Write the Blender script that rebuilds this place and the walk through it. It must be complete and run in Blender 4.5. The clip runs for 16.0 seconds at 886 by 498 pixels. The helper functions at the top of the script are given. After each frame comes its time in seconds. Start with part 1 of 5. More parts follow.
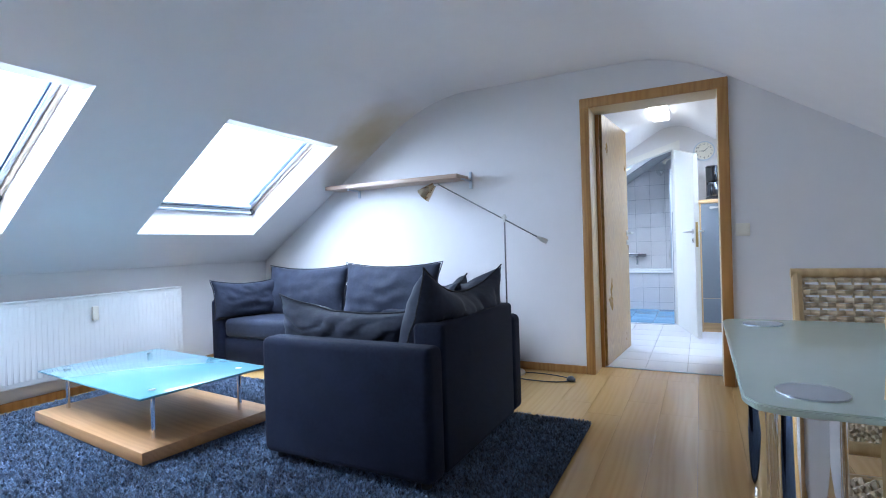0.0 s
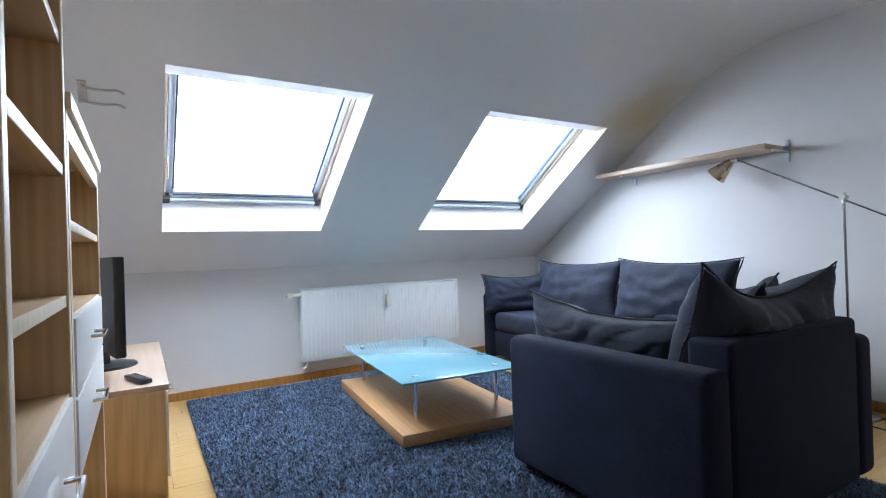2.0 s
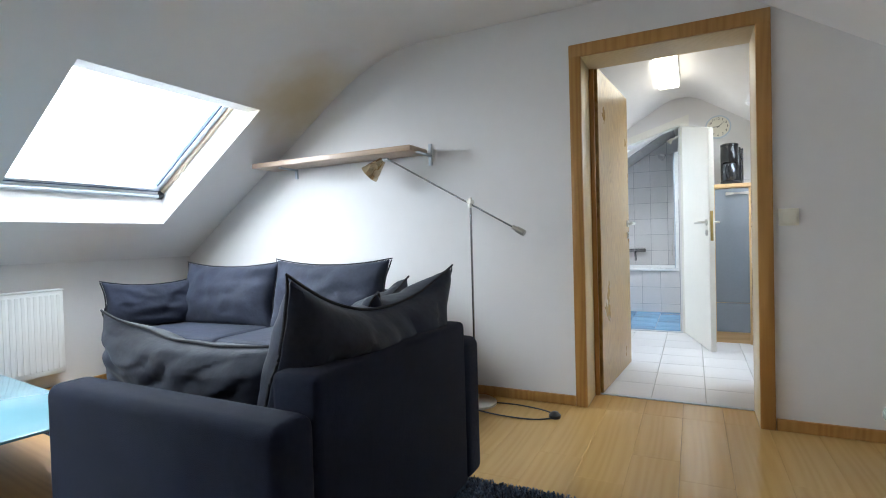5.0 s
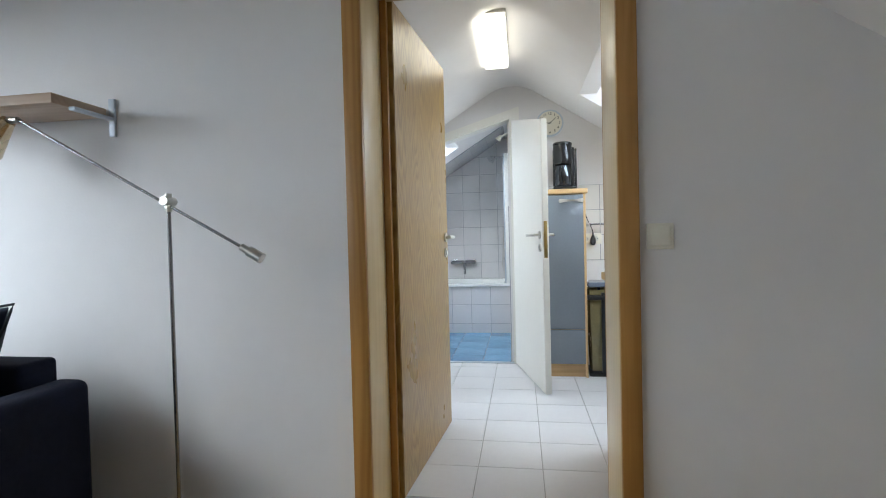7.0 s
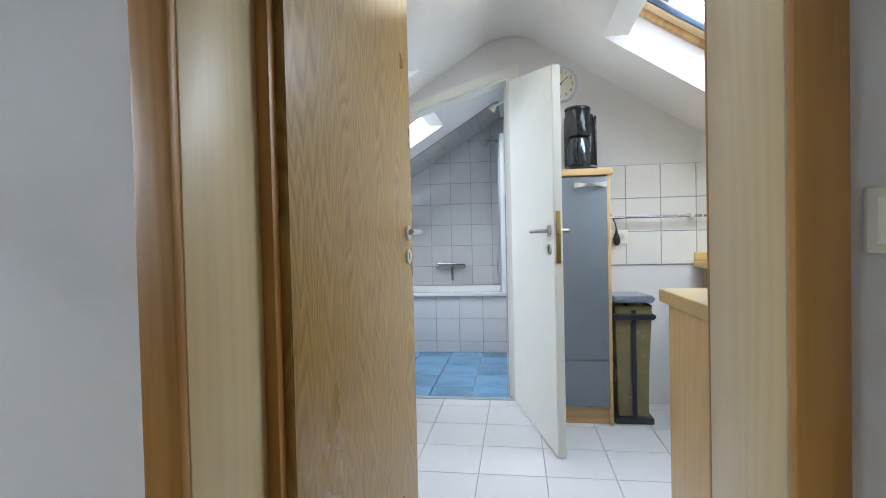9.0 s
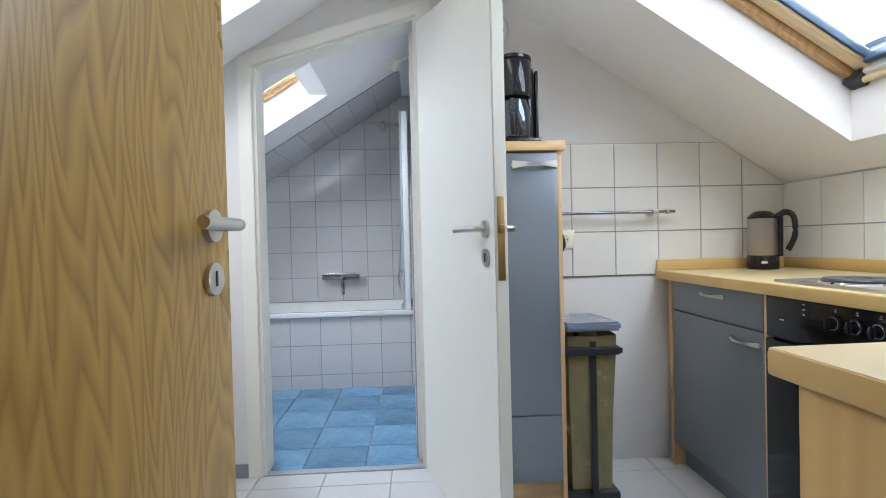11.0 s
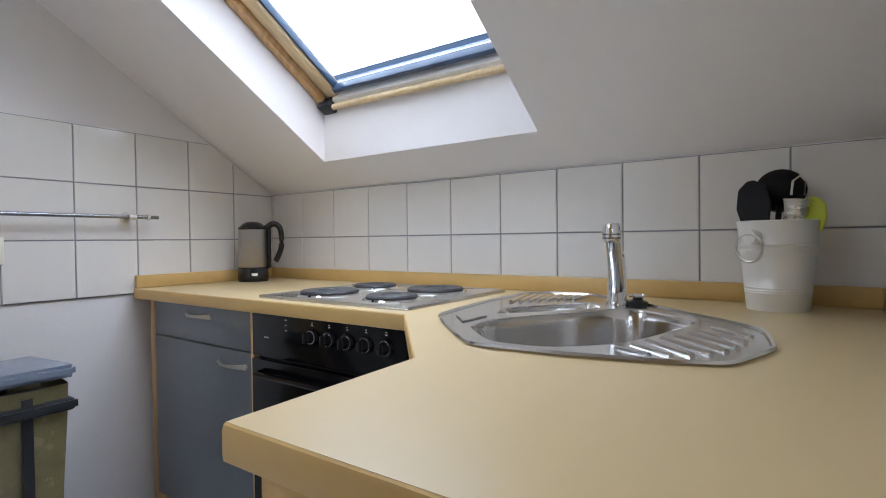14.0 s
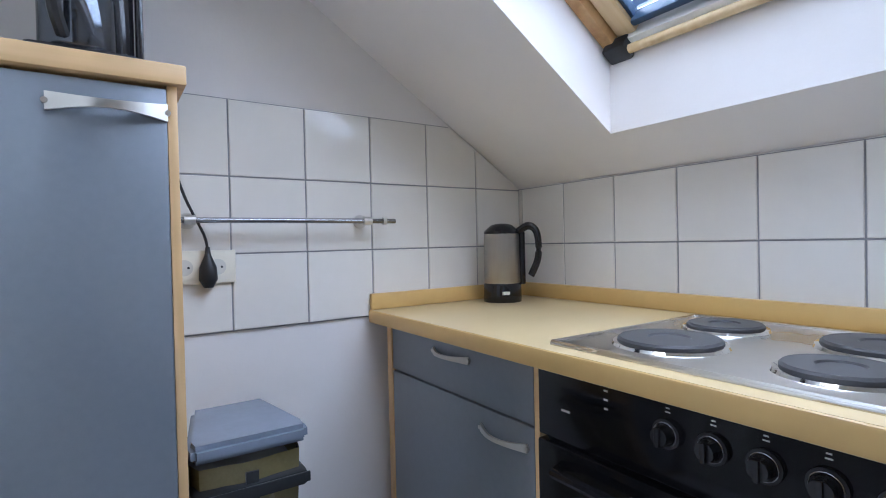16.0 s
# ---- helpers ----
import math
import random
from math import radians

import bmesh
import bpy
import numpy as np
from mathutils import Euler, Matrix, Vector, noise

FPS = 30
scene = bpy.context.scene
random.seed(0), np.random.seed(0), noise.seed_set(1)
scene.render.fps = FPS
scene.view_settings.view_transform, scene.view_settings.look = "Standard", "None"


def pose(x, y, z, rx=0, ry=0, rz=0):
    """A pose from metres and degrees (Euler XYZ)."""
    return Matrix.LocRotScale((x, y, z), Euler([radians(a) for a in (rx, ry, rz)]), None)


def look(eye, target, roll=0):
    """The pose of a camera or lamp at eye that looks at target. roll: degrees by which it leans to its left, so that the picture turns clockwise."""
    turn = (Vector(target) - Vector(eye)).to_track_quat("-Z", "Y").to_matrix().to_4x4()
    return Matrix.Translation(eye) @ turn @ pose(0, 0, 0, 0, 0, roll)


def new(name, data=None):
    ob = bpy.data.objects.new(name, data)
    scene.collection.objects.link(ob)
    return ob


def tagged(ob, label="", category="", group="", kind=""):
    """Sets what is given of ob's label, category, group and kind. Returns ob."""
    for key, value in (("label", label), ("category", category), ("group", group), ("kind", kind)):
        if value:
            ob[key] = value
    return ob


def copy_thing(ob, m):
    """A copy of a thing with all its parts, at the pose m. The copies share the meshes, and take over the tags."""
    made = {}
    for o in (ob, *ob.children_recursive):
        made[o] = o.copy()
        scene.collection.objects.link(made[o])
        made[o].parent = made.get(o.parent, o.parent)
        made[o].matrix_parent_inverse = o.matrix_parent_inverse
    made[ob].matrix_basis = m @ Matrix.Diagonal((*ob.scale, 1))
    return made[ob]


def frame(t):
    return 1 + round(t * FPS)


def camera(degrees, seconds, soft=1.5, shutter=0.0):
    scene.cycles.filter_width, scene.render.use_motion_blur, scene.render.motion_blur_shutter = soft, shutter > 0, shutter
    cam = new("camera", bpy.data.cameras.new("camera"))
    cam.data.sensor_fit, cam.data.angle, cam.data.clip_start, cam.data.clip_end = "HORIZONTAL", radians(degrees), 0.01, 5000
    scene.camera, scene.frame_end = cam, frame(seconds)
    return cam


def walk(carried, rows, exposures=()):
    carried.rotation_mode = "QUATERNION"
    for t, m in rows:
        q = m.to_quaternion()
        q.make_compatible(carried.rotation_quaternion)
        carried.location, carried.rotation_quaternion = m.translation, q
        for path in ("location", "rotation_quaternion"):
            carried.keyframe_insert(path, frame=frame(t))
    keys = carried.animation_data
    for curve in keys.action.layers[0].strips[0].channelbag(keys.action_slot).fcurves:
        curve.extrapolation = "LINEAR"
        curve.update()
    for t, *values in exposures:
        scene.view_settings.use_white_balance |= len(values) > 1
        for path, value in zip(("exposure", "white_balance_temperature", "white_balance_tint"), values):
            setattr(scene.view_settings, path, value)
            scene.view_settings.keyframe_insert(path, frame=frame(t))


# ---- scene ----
# ---- the camera and its walk ----
cam = camera(82.76, 16.0, soft=1.0)
PATH = [
    (0, (0.756, -3.818, 0.998), (-0.156, -2.038, 0.981), -1.8),
    (0.5, (0.694, -3.683, 1.000), (-0.511, -2.086, 0.989), -1.8),
    (1, (0.711, -3.608, 1.002), (-0.713, -2.204, 0.990), -1.7),
    (1.5, (0.685, -3.543, 0.985), (-0.913, -2.341, 0.982), -1.8),
    (2, (0.645, -3.479, 0.966), (-1.068, -2.447, 0.976), -1.9),
    (2.5, (0.635, -3.453, 0.961), (-1.117, -2.488, 0.970), -1.9),
    (3, (0.663, -3.405, 0.969), (-1.059, -2.388, 0.966), -1.9),
    (3.5, (0.763, -3.353, 0.986), (-0.874, -2.204, 0.968), -1.8),
    (4, (0.695, -3.203, 0.994), (-0.765, -1.836, 0.956), -1.7),
    (4.5, (0.676, -3.167, 1.014), (-0.498, -1.549, 0.969), -1.7),
    (5, (0.592, -2.898, 0.981), (-0.299, -1.108, 0.938), -1.6),
    (7.5, (0.570, -1.440, 1.056), (0.282, 0.538, 1.011), -1.4),
    (8, (0.575, -1.224, 1.044), (0.272, 0.753, 1.001), -1.3),
    (10.5, (0.474, 0.082, 1.019), (0.367, 2.079, 0.984), -1.6),
    (11, (0.482, 0.227, 1.016), (0.593, 2.223, 0.986), -1.4),
    (11.5, (0.484, 0.285, 1.033), (0.893, 2.242, 0.993), -1.4),
    (12, (0.552, 0.348, 1.042), (1.284, 2.208, 0.987), -1.5),
    (12.5, (0.605, 0.356, 1.064), (1.605, 2.086, 0.988), -1.4),
    (13, (0.656, 0.396, 1.052), (1.901, 1.959, 0.988), -1.2),
    (13.5, (0.690, 0.457, 1.031), (2.178, 1.793, 1.002), -0.7),
    (14, (0.694, 0.449, 1.029), (2.337, 1.588, 0.992), -0.7),
    (14.5, (0.710, 0.522, 1.031), (2.418, 1.562, 0.985), -0.6),
    (15, (0.745, 0.693, 1.051), (2.383, 1.839, 0.973), -1.0),
    (15.5, (0.816, 0.900, 1.070), (2.271, 2.271, 1.014), -0.9),
    (16, (0.925, 1.083, 1.059), (2.037, 2.746, 1.032), -1.3),
]
walk(cam, [(t, look(eye, target, roll)) for t, eye, target, roll in PATH],
     exposures=[(0.0, 0.36, 5150, 11), (1.5, 0.05, 5600, 10), (3.0, -0.07, 5800, 11), (4.0, -0.05, 6000, 9), (5.0, 0.2, 6150, 7), (7.5, -0.12, 6100, 7), (8.0, -0.12, 6050, 7), (10.5, -0.2, 6000, 8), (12.0, -0.36, 6350, 13), (13.5, -0.52, 6200, 14), (14.5, -0.66, 5600, 15), (15.0, -0.64, 5550, 15), (16.0, -0.54, 5400, 15)])

# ---- light ----
world = bpy.data.worlds.new("overcast_sky")
scene.world = world
world.use_nodes = True
wn = world.node_tree
sky = wn.nodes.new("ShaderNodeTexSky")
sky.sky_type = "NISHITA"
sky.sun_disc = False
sky.sun_elevation = radians(48)
sky.sun_rotation = radians(200)
sky.dust_density = 4.0
wn.links.new(sky.outputs[0], wn.nodes["Background"].inputs[0])
wn.nodes["Background"].inputs[1].default_value = 0.15
sun = new("sun", bpy.data.lights.new("sun", "SUN"))
sun.data.energy = 0.8
sun.data.angle = radians(30)
sun.data.color = (1.0, 0.96, 0.9)
sun.matrix_world = look((4, 6, 12), (0, 0, 0))


def window_lamp(name, eye, target, w, h, watts, color=(0.86, 0.93, 1.0)):
    """Sky light that comes in through one window's opening."""
    lamp = new(name, bpy.data.lights.new(name, "AREA"))
    lamp.data.shape, lamp.data.size, lamp.data.size_y = "RECTANGLE", w, h
    lamp.data.energy, lamp.data.color = watts, color
    lamp.matrix_world = look(eye, target)
    return lamp


# ---- materials ----
def mat(name, col, rough=0.5, metal=0.0, var=0.12, scale=6.0, bump=0.0, bscale=80.0, stretch=(1, 1, 1),
        col2=None, coat=0.0, per_piece=0.0, per_island=0.0, rough_var=0.08, emit=None, sheen=0.0, spec=0.5):
    """A painted, wooden, stone, cloth or metal surface: two scales of mottling, fine relief, uneven gloss."""
    m = bpy.data.materials.new(name)
    m.use_nodes = True
    nt = m.node_tree
    b = nt.nodes["Principled BSDF"]
    L = nt.links.new
    co = nt.nodes.new("ShaderNodeTexCoord")
    mp = nt.nodes.new("ShaderNodeMapping")
    mp.inputs["Scale"].default_value = stretch
    L(co.outputs["Object"], mp.inputs["Vector"])
    n1 = nt.nodes.new("ShaderNodeTexNoise")
    n1.inputs["Scale"].default_value, n1.inputs["Detail"].default_value = scale, 5
    n2 = nt.nodes.new("ShaderNodeTexNoise")
    n2.inputs["Scale"].default_value, n2.inputs["Detail"].default_value = scale * 9, 4
    L(mp.outputs[0], n1.inputs["Vector"]), L(mp.outputs[0], n2.inputs["Vector"])
    add = nt.nodes.new("ShaderNodeMath")
    add.operation = "MULTIPLY_ADD"
    L(n2.outputs["Fac"], add.inputs[0])
    add.inputs[1].default_value = 0.5
    L(n1.outputs["Fac"], add.inputs[2])
    fac = add.outputs[0]
    rng = nt.nodes.new("ShaderNodeMapRange")
    rng.inputs["From Min"].default_value, rng.inputs["From Max"].default_value = 0.45, 1.05
    L(fac, rng.inputs["Value"])
    dark = [c * (1 - var) for c in col]
    light = list(col2) if col2 else [min(1.0, c * (1 + var * 0.6)) for c in col]
    ramp = nt.nodes.new("ShaderNodeMix")
    ramp.data_type = "RGBA"
    ramp.inputs[6].default_value, ramp.inputs[7].default_value = (*dark, 1), (*light, 1)
    L(rng.outputs[0], ramp.inputs[0])
    out = ramp.outputs[2]
    for amount, node, sock in ((per_piece, "ShaderNodeObjectInfo", "Random"), (per_island, "ShaderNodeNewGeometry", "Random Per Island")):
        if amount:
            rnd = nt.nodes.new(node)
            sc = nt.nodes.new("ShaderNodeMapRange")
            sc.inputs["To Min"].default_value, sc.inputs["To Max"].default_value = 1 - amount, 1 + amount
            L(rnd.outputs[sock], sc.inputs["Value"])
            hsv = nt.nodes.new("ShaderNodeHueSaturation")
            L(sc.outputs[0], hsv.inputs["Value"]), L(out, hsv.inputs["Color"])
            out = hsv.outputs[0]
    L(out, b.inputs["Base Color"])
    rr = nt.nodes.new("ShaderNodeMapRange")
    rr.inputs["To Min"].default_value, rr.inputs["To Max"].default_value = max(0.02, rough - rough_var), min(1.0, rough + rough_var)
    L(n1.outputs["Fac"], rr.inputs["Value"]), L(rr.outputs[0], b.inputs["Roughness"])
    b.inputs["Metallic"].default_value = metal
    b.inputs["Specular IOR Level"].default_value = spec
    b.inputs["Coat Weight"].default_value = coat
    if sheen:
        b.inputs["Sheen Weight"].default_value = sheen
        b.inputs["Sheen Roughness"].default_value = 0.5
    if bump:
        n3 = nt.nodes.new("ShaderNodeTexNoise")
        n3.inputs["Scale"].default_value, n3.inputs["Detail"].default_value = bscale, 3
        L(mp.outputs[0], n3.inputs["Vector"])
        bp = nt.nodes.new("ShaderNodeBump")
        bp.inputs["Strength"].default_value, bp.inputs["Distance"].default_value = bump, 0.004
        L(n3.outputs["Fac"], bp.inputs["Height"]), L(bp.outputs[0], b.inputs["Normal"])
    if emit:
        b.inputs["Emission Color"].default_value = (*emit[:3], 1)
        b.inputs["Emission Strength"].default_value = emit[3]
    return m


def oak(name, light, dark, axis, rough=0.4, rings=7.0, per_piece=0.0, flame=0.5, stretch=0.12, bands=7.0, lines=22.0):
    """Veneer with long flame-shaped grain along one axis."""
    m = mat(name, light, rough, var=0.1, scale=3, per_piece=per_piece)
    nt = m.node_tree
    L = nt.links.new
    b = nt.nodes["Principled BSDF"]
    co = nt.nodes.new("ShaderNodeTexCoord")
    mp = nt.nodes.new("ShaderNodeMapping")
    s = [1.0, 1.0, 1.0]
    s["xyz".index(axis)] = stretch
    mp.inputs["Scale"].default_value = s
    L(co.outputs["Object"], mp.inputs["Vector"])
    big = nt.nodes.new("ShaderNodeTexNoise")
    big.inputs["Scale"].default_value, big.inputs["Detail"].default_value = rings * 0.6, 1.5
    big.inputs["Distortion"].default_value = flame
    L(mp.outputs[0], big.inputs["Vector"])
    dot = nt.nodes.new("ShaderNodeVectorMath")
    dot.operation = "DOT_PRODUCT"
    dot.inputs[1].default_value = [0.0 if axis == k else lines for k in "xyz"]
    L(co.outputs["Object"], dot.inputs[0])
    ring = nt.nodes.new("ShaderNodeMath")
    ring.operation = "MULTIPLY_ADD"
    ring.inputs[1].default_value = bands
    L(big.outputs["Fac"], ring.inputs[0]), L(dot.outputs["Value"], ring.inputs[2])
    fr = nt.nodes.new("ShaderNodeMath")
    fr.operation = "PINGPONG"
    fr.inputs[1].default_value = 0.5
    L(ring.outputs[0], fr.inputs[0])
    fine = nt.nodes.new("ShaderNodeTexNoise")
    fine.inputs["Scale"].default_value, fine.inputs["Detail"].default_value = 70.0, 2.0
    mp2 = nt.nodes.new("ShaderNodeMapping")
    s2 = [1.0, 1.0, 1.0]
    s2["xyz".index(axis)] = 0.035
    mp2.inputs["Scale"].default_value = s2
    L(co.outputs["Object"], mp2.inputs["Vector"]), L(mp2.outputs[0], fine.inputs["Vector"])
    sm = nt.nodes.new("ShaderNodeMath")
    sm.operation = "MULTIPLY_ADD"
    L(fr.outputs[0], sm.inputs[0])
    sm.inputs[1].default_value = 1.1
    L(fine.outputs["Fac"], sm.inputs[2])
    mr = nt.nodes.new("ShaderNodeMapRange")
    mr.inputs["From Min"].default_value, mr.inputs["From Max"].default_value = 0.42, 1.0
    L(sm.outputs[0], mr.inputs["Value"])
    mx = nt.nodes.new("ShaderNodeMix")
    mx.data_type = "RGBA"
    mx.inputs[6].default_value, mx.inputs[7].default_value = (*dark, 1), (*light, 1)
    L(mr.outputs[0], mx.inputs[0])
    out = mx.outputs[2]
    if per_piece:
        rnd = nt.nodes.new("ShaderNodeObjectInfo")
        sc = nt.nodes.new("ShaderNodeMapRange")
        sc.inputs["To Min"].default_value, sc.inputs["To Max"].default_value = 1 - per_piece, 1 + per_piece
        L(rnd.outputs["Random"], sc.inputs["Value"])
        hsv = nt.nodes.new("ShaderNodeHueSaturation")
        L(sc.outputs[0], hsv.inputs["Value"]), L(out, hsv.inputs["Color"])
        out = hsv.outputs[0]
    L(out, b.inputs["Base Color"])
    return m


def flame_veneer(name, light, dark, rough):
    """Oak veneer with nested pointed flames, for an upright board that lies along its own y axis."""
    m = mat(name, light, rough, var=0.1, scale=3)
    nt = m.node_tree
    L = nt.links.new

    def math_node(op, a, b, c=None):
        nd = nt.nodes.new("ShaderNodeMath")
        nd.operation = op
        for k, v in enumerate((a, b, c)):
            if v is None:
                continue
            if isinstance(v, (int, float)):
                nd.inputs[k].default_value = v
            else:
                L(v, nd.inputs[k])
        return nd.outputs[0]

    co = nt.nodes.new("ShaderNodeTexCoord")
    sep = nt.nodes.new("ShaderNodeSeparateXYZ")
    L(co.outputs["Object"], sep.inputs[0])

    def grain(scale, stretch, detail, offset):
        mp = nt.nodes.new("ShaderNodeMapping")
        mp.inputs["Location"].default_value = (offset, offset, 0)
        mp.inputs["Scale"].default_value = (1, 1, stretch)
        nz = nt.nodes.new("ShaderNodeTexNoise")
        nz.inputs["Scale"].default_value, nz.inputs["Detail"].default_value = scale, detail
        L(co.outputs["Object"], mp.inputs["Vector"]), L(mp.outputs[0], nz.inputs["Vector"])
        return nz.outputs["Fac"]

    sway = math_node("MULTIPLY_ADD", grain(9.0, 0.2, 1.0, 0.0), 0.16, sep.outputs["Y"])
    tooth = math_node("PINGPONG", sway, 0.02)
    level = math_node("MULTIPLY_ADD", math_node("MULTIPLY", tooth, grain(6.0, 0.5, 1.0, 5.3)), 105.0, math_node("MULTIPLY", sep.outputs["Z"], 8.5))
    level = math_node("MULTIPLY_ADD", grain(8.0, 0.3, 1.0, 3.1), 2.6, level)
    level = math_node("MULTIPLY_ADD", grain(55.0, 0.12, 2.0, 7.7), 0.12, level)
    step = math_node("FRACT", level, 0.0)
    edge = math_node("POWER", step, 0.7)
    fall = math_node("MINIMUM", math_node("MULTIPLY", math_node("SUBTRACT", 1.0, step), 3.0), 1.0)
    edge = math_node("MULTIPLY", edge, fall)
    fine = grain(60.0, 0.05, 1.0, 1.3)
    tone = math_node("MULTIPLY_ADD", fine, 0.35, math_node("MULTIPLY", edge, 0.85))
    rng = nt.nodes.new("ShaderNodeMapRange")
    rng.inputs["From Min"].default_value, rng.inputs["From Max"].default_value = 0.12, 0.9
    L(tone, rng.inputs["Value"])
    mx = nt.nodes.new("ShaderNodeMix")
    mx.data_type = "RGBA"
    mx.inputs[6].default_value, mx.inputs[7].default_value = (*dark, 1), (*light, 1)
    L(rng.outputs[0], mx.inputs[0]), L(mx.outputs[2], nt.nodes["Principled BSDF"].inputs["Base Color"])
    return m


def glass(name, tint, rough=0.0, alpha_mix=0.85):
    """Thin clear or frosted sheet: mostly passes light, with a glossy face."""
    m = bpy.data.materials.new(name)
    m.use_nodes = True
    b = m.node_tree.nodes["Principled BSDF"]
    b.inputs["Base Color"].default_value = (*tint, 1)
    b.inputs["Transmission Weight"].default_value = alpha_mix
    b.inputs["Roughness"].default_value = rough
    b.inputs["IOR"].default_value = 1.45
    return m


M_WALL = mat("wall_paint", (0.74, 0.72, 0.71), 0.85, var=0.03, scale=1.5, bump=0.12, bscale=90)
M_CEIL = mat("ceiling_paint", (0.85, 0.83, 0.82), 0.9, var=0.03, scale=1.2, bump=0.1, bscale=70)


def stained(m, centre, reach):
    """A faint tea-coloured patch with a ragged edge about a point."""
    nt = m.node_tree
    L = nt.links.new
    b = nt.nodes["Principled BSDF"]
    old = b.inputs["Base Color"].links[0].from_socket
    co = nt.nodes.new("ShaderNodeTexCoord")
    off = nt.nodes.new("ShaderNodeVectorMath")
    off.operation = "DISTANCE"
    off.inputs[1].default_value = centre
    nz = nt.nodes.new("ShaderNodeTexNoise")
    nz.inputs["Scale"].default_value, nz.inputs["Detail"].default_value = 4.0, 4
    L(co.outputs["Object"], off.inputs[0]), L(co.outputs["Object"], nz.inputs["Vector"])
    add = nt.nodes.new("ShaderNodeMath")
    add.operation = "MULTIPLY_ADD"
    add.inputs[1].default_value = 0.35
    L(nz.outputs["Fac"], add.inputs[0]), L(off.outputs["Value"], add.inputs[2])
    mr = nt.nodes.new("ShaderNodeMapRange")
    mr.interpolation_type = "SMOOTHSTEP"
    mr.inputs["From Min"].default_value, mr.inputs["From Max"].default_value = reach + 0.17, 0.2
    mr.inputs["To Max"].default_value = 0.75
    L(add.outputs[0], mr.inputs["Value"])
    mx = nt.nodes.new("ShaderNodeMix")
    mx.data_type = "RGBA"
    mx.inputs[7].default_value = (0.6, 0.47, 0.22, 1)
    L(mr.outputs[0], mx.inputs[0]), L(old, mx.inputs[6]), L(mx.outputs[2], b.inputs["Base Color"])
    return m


M_CEIL_W = stained(mat("ceiling_paint_tinted", (0.85, 0.83, 0.82), 0.9, var=0.03, scale=1.2, bump=0.1, bscale=70), (-1.75, -0.25, 1.93), 0.55)
M_REVEAL = mat("reveal_paint", (0.82, 0.82, 0.82), 0.7, var=0.02, scale=2)
M_SUB = mat("screed", (0.3, 0.29, 0.27), 0.9)
M_LAMINATE = oak("laminate_beech", (0.55, 0.35, 0.13), (0.505, 0.31, 0.11), "x", 0.17, per_piece=0.012)
M_CASING = oak("door_casing_oak", (0.42, 0.22, 0.06), (0.34, 0.165, 0.04), "z", 0.4)
M_LINING = oak("door_lining_oak", (0.62, 0.5, 0.3), (0.58, 0.46, 0.265), "z", 0.35)
M_LEAF = flame_veneer("door_leaf_oak", (0.4, 0.255, 0.074), (0.235, 0.13, 0.03), 0.3)
M_BEECH = oak("beech_board", (0.66, 0.44, 0.22), (0.56, 0.36, 0.16), "x", 0.4)
M_BEECH_Z = oak("beech_board_upright", (0.68, 0.46, 0.23), (0.57, 0.37, 0.17), "z", 0.4)
M_BEECH_RED = oak("beech_plinth", (0.52, 0.29, 0.12), (0.46, 0.25, 0.1), "x", 0.4)
M_WORKTOP = mat("worktop_laminate", (0.57, 0.44, 0.23), 0.3, var=0.05, scale=2.5, stretch=(0.3, 1, 1), rough_var=0.05)
M_WINWOOD = oak("pine_sash", (0.6, 0.38, 0.17), (0.48, 0.28, 0.11), "z", 0.45)
M_ALU = mat("painted_aluminium", (0.55, 0.6, 0.66), 0.35, 0.6, var=0.05)
M_DARK = mat("dark_plastic", (0.02, 0.022, 0.025), 0.35, var=0.2)
M_BLACK_GLOSS = mat("black_enamel", (0.005, 0.005, 0.006), 0.13, var=0.1, rough_var=0.03, spec=0.25)
M_CHROME = mat("chrome", (0.85, 0.86, 0.88), 0.06, 1.0, var=0.03, rough_var=0.03)
M_STEEL = mat("brushed_steel", (0.62, 0.6, 0.57), 0.28, 1.0, var=0.08, scale=4, stretch=(1, 1, 12))
M_SINK = mat("pressed_sink_steel", (0.66, 0.65, 0.63), 0.16, 1.0, var=0.06, scale=5, rough_var=0.06)
M_NICKEL = mat("satin_nickel", (0.6, 0.58, 0.54), 0.3, 1.0, var=0.06)
M_WHITE = mat("white_lacquer", (0.82, 0.82, 0.8), 0.3, var=0.03, scale=2)
M_WHITE_P = mat("white_plastic", (0.76, 0.72, 0.61), 0.4, var=0.03)
M_DOORWHITE = mat("door_white_paint", (0.8, 0.78, 0.72), 0.55, var=0.03, scale=2)
M_RADIATOR = mat("radiator_enamel", (0.8, 0.8, 0.78), 0.4, var=0.03, scale=2)
M_SOFA = mat("sofa_cloth", (0.011, 0.0145, 0.033), 0.85, var=0.4, scale=7, bump=0.5, bscale=420, sheen=0.03, spec=0.15)
M_CUSHION = mat("cushion_cloth", (0.02, 0.025, 0.045), 0.72, var=0.4, scale=6, bump=0.9, bscale=18, sheen=0.1, spec=0.25)
M_PIPING = mat("cushion_piping", (0.01, 0.011, 0.016), 0.8, var=0.2)
M_RUG = mat("shag_pile", (0.1, 0.142, 0.22), 0.95, var=0.5, scale=11, per_island=0.65, sheen=0.2)
M_RUGBASE = mat("rug_backing", (0.04, 0.05, 0.085), 0.95, var=0.3, scale=30)
M_FROST = mat("frosted_table_glass", (0.16, 0.33, 0.39), 0.1, var=0.03, scale=2, coat=0.4)
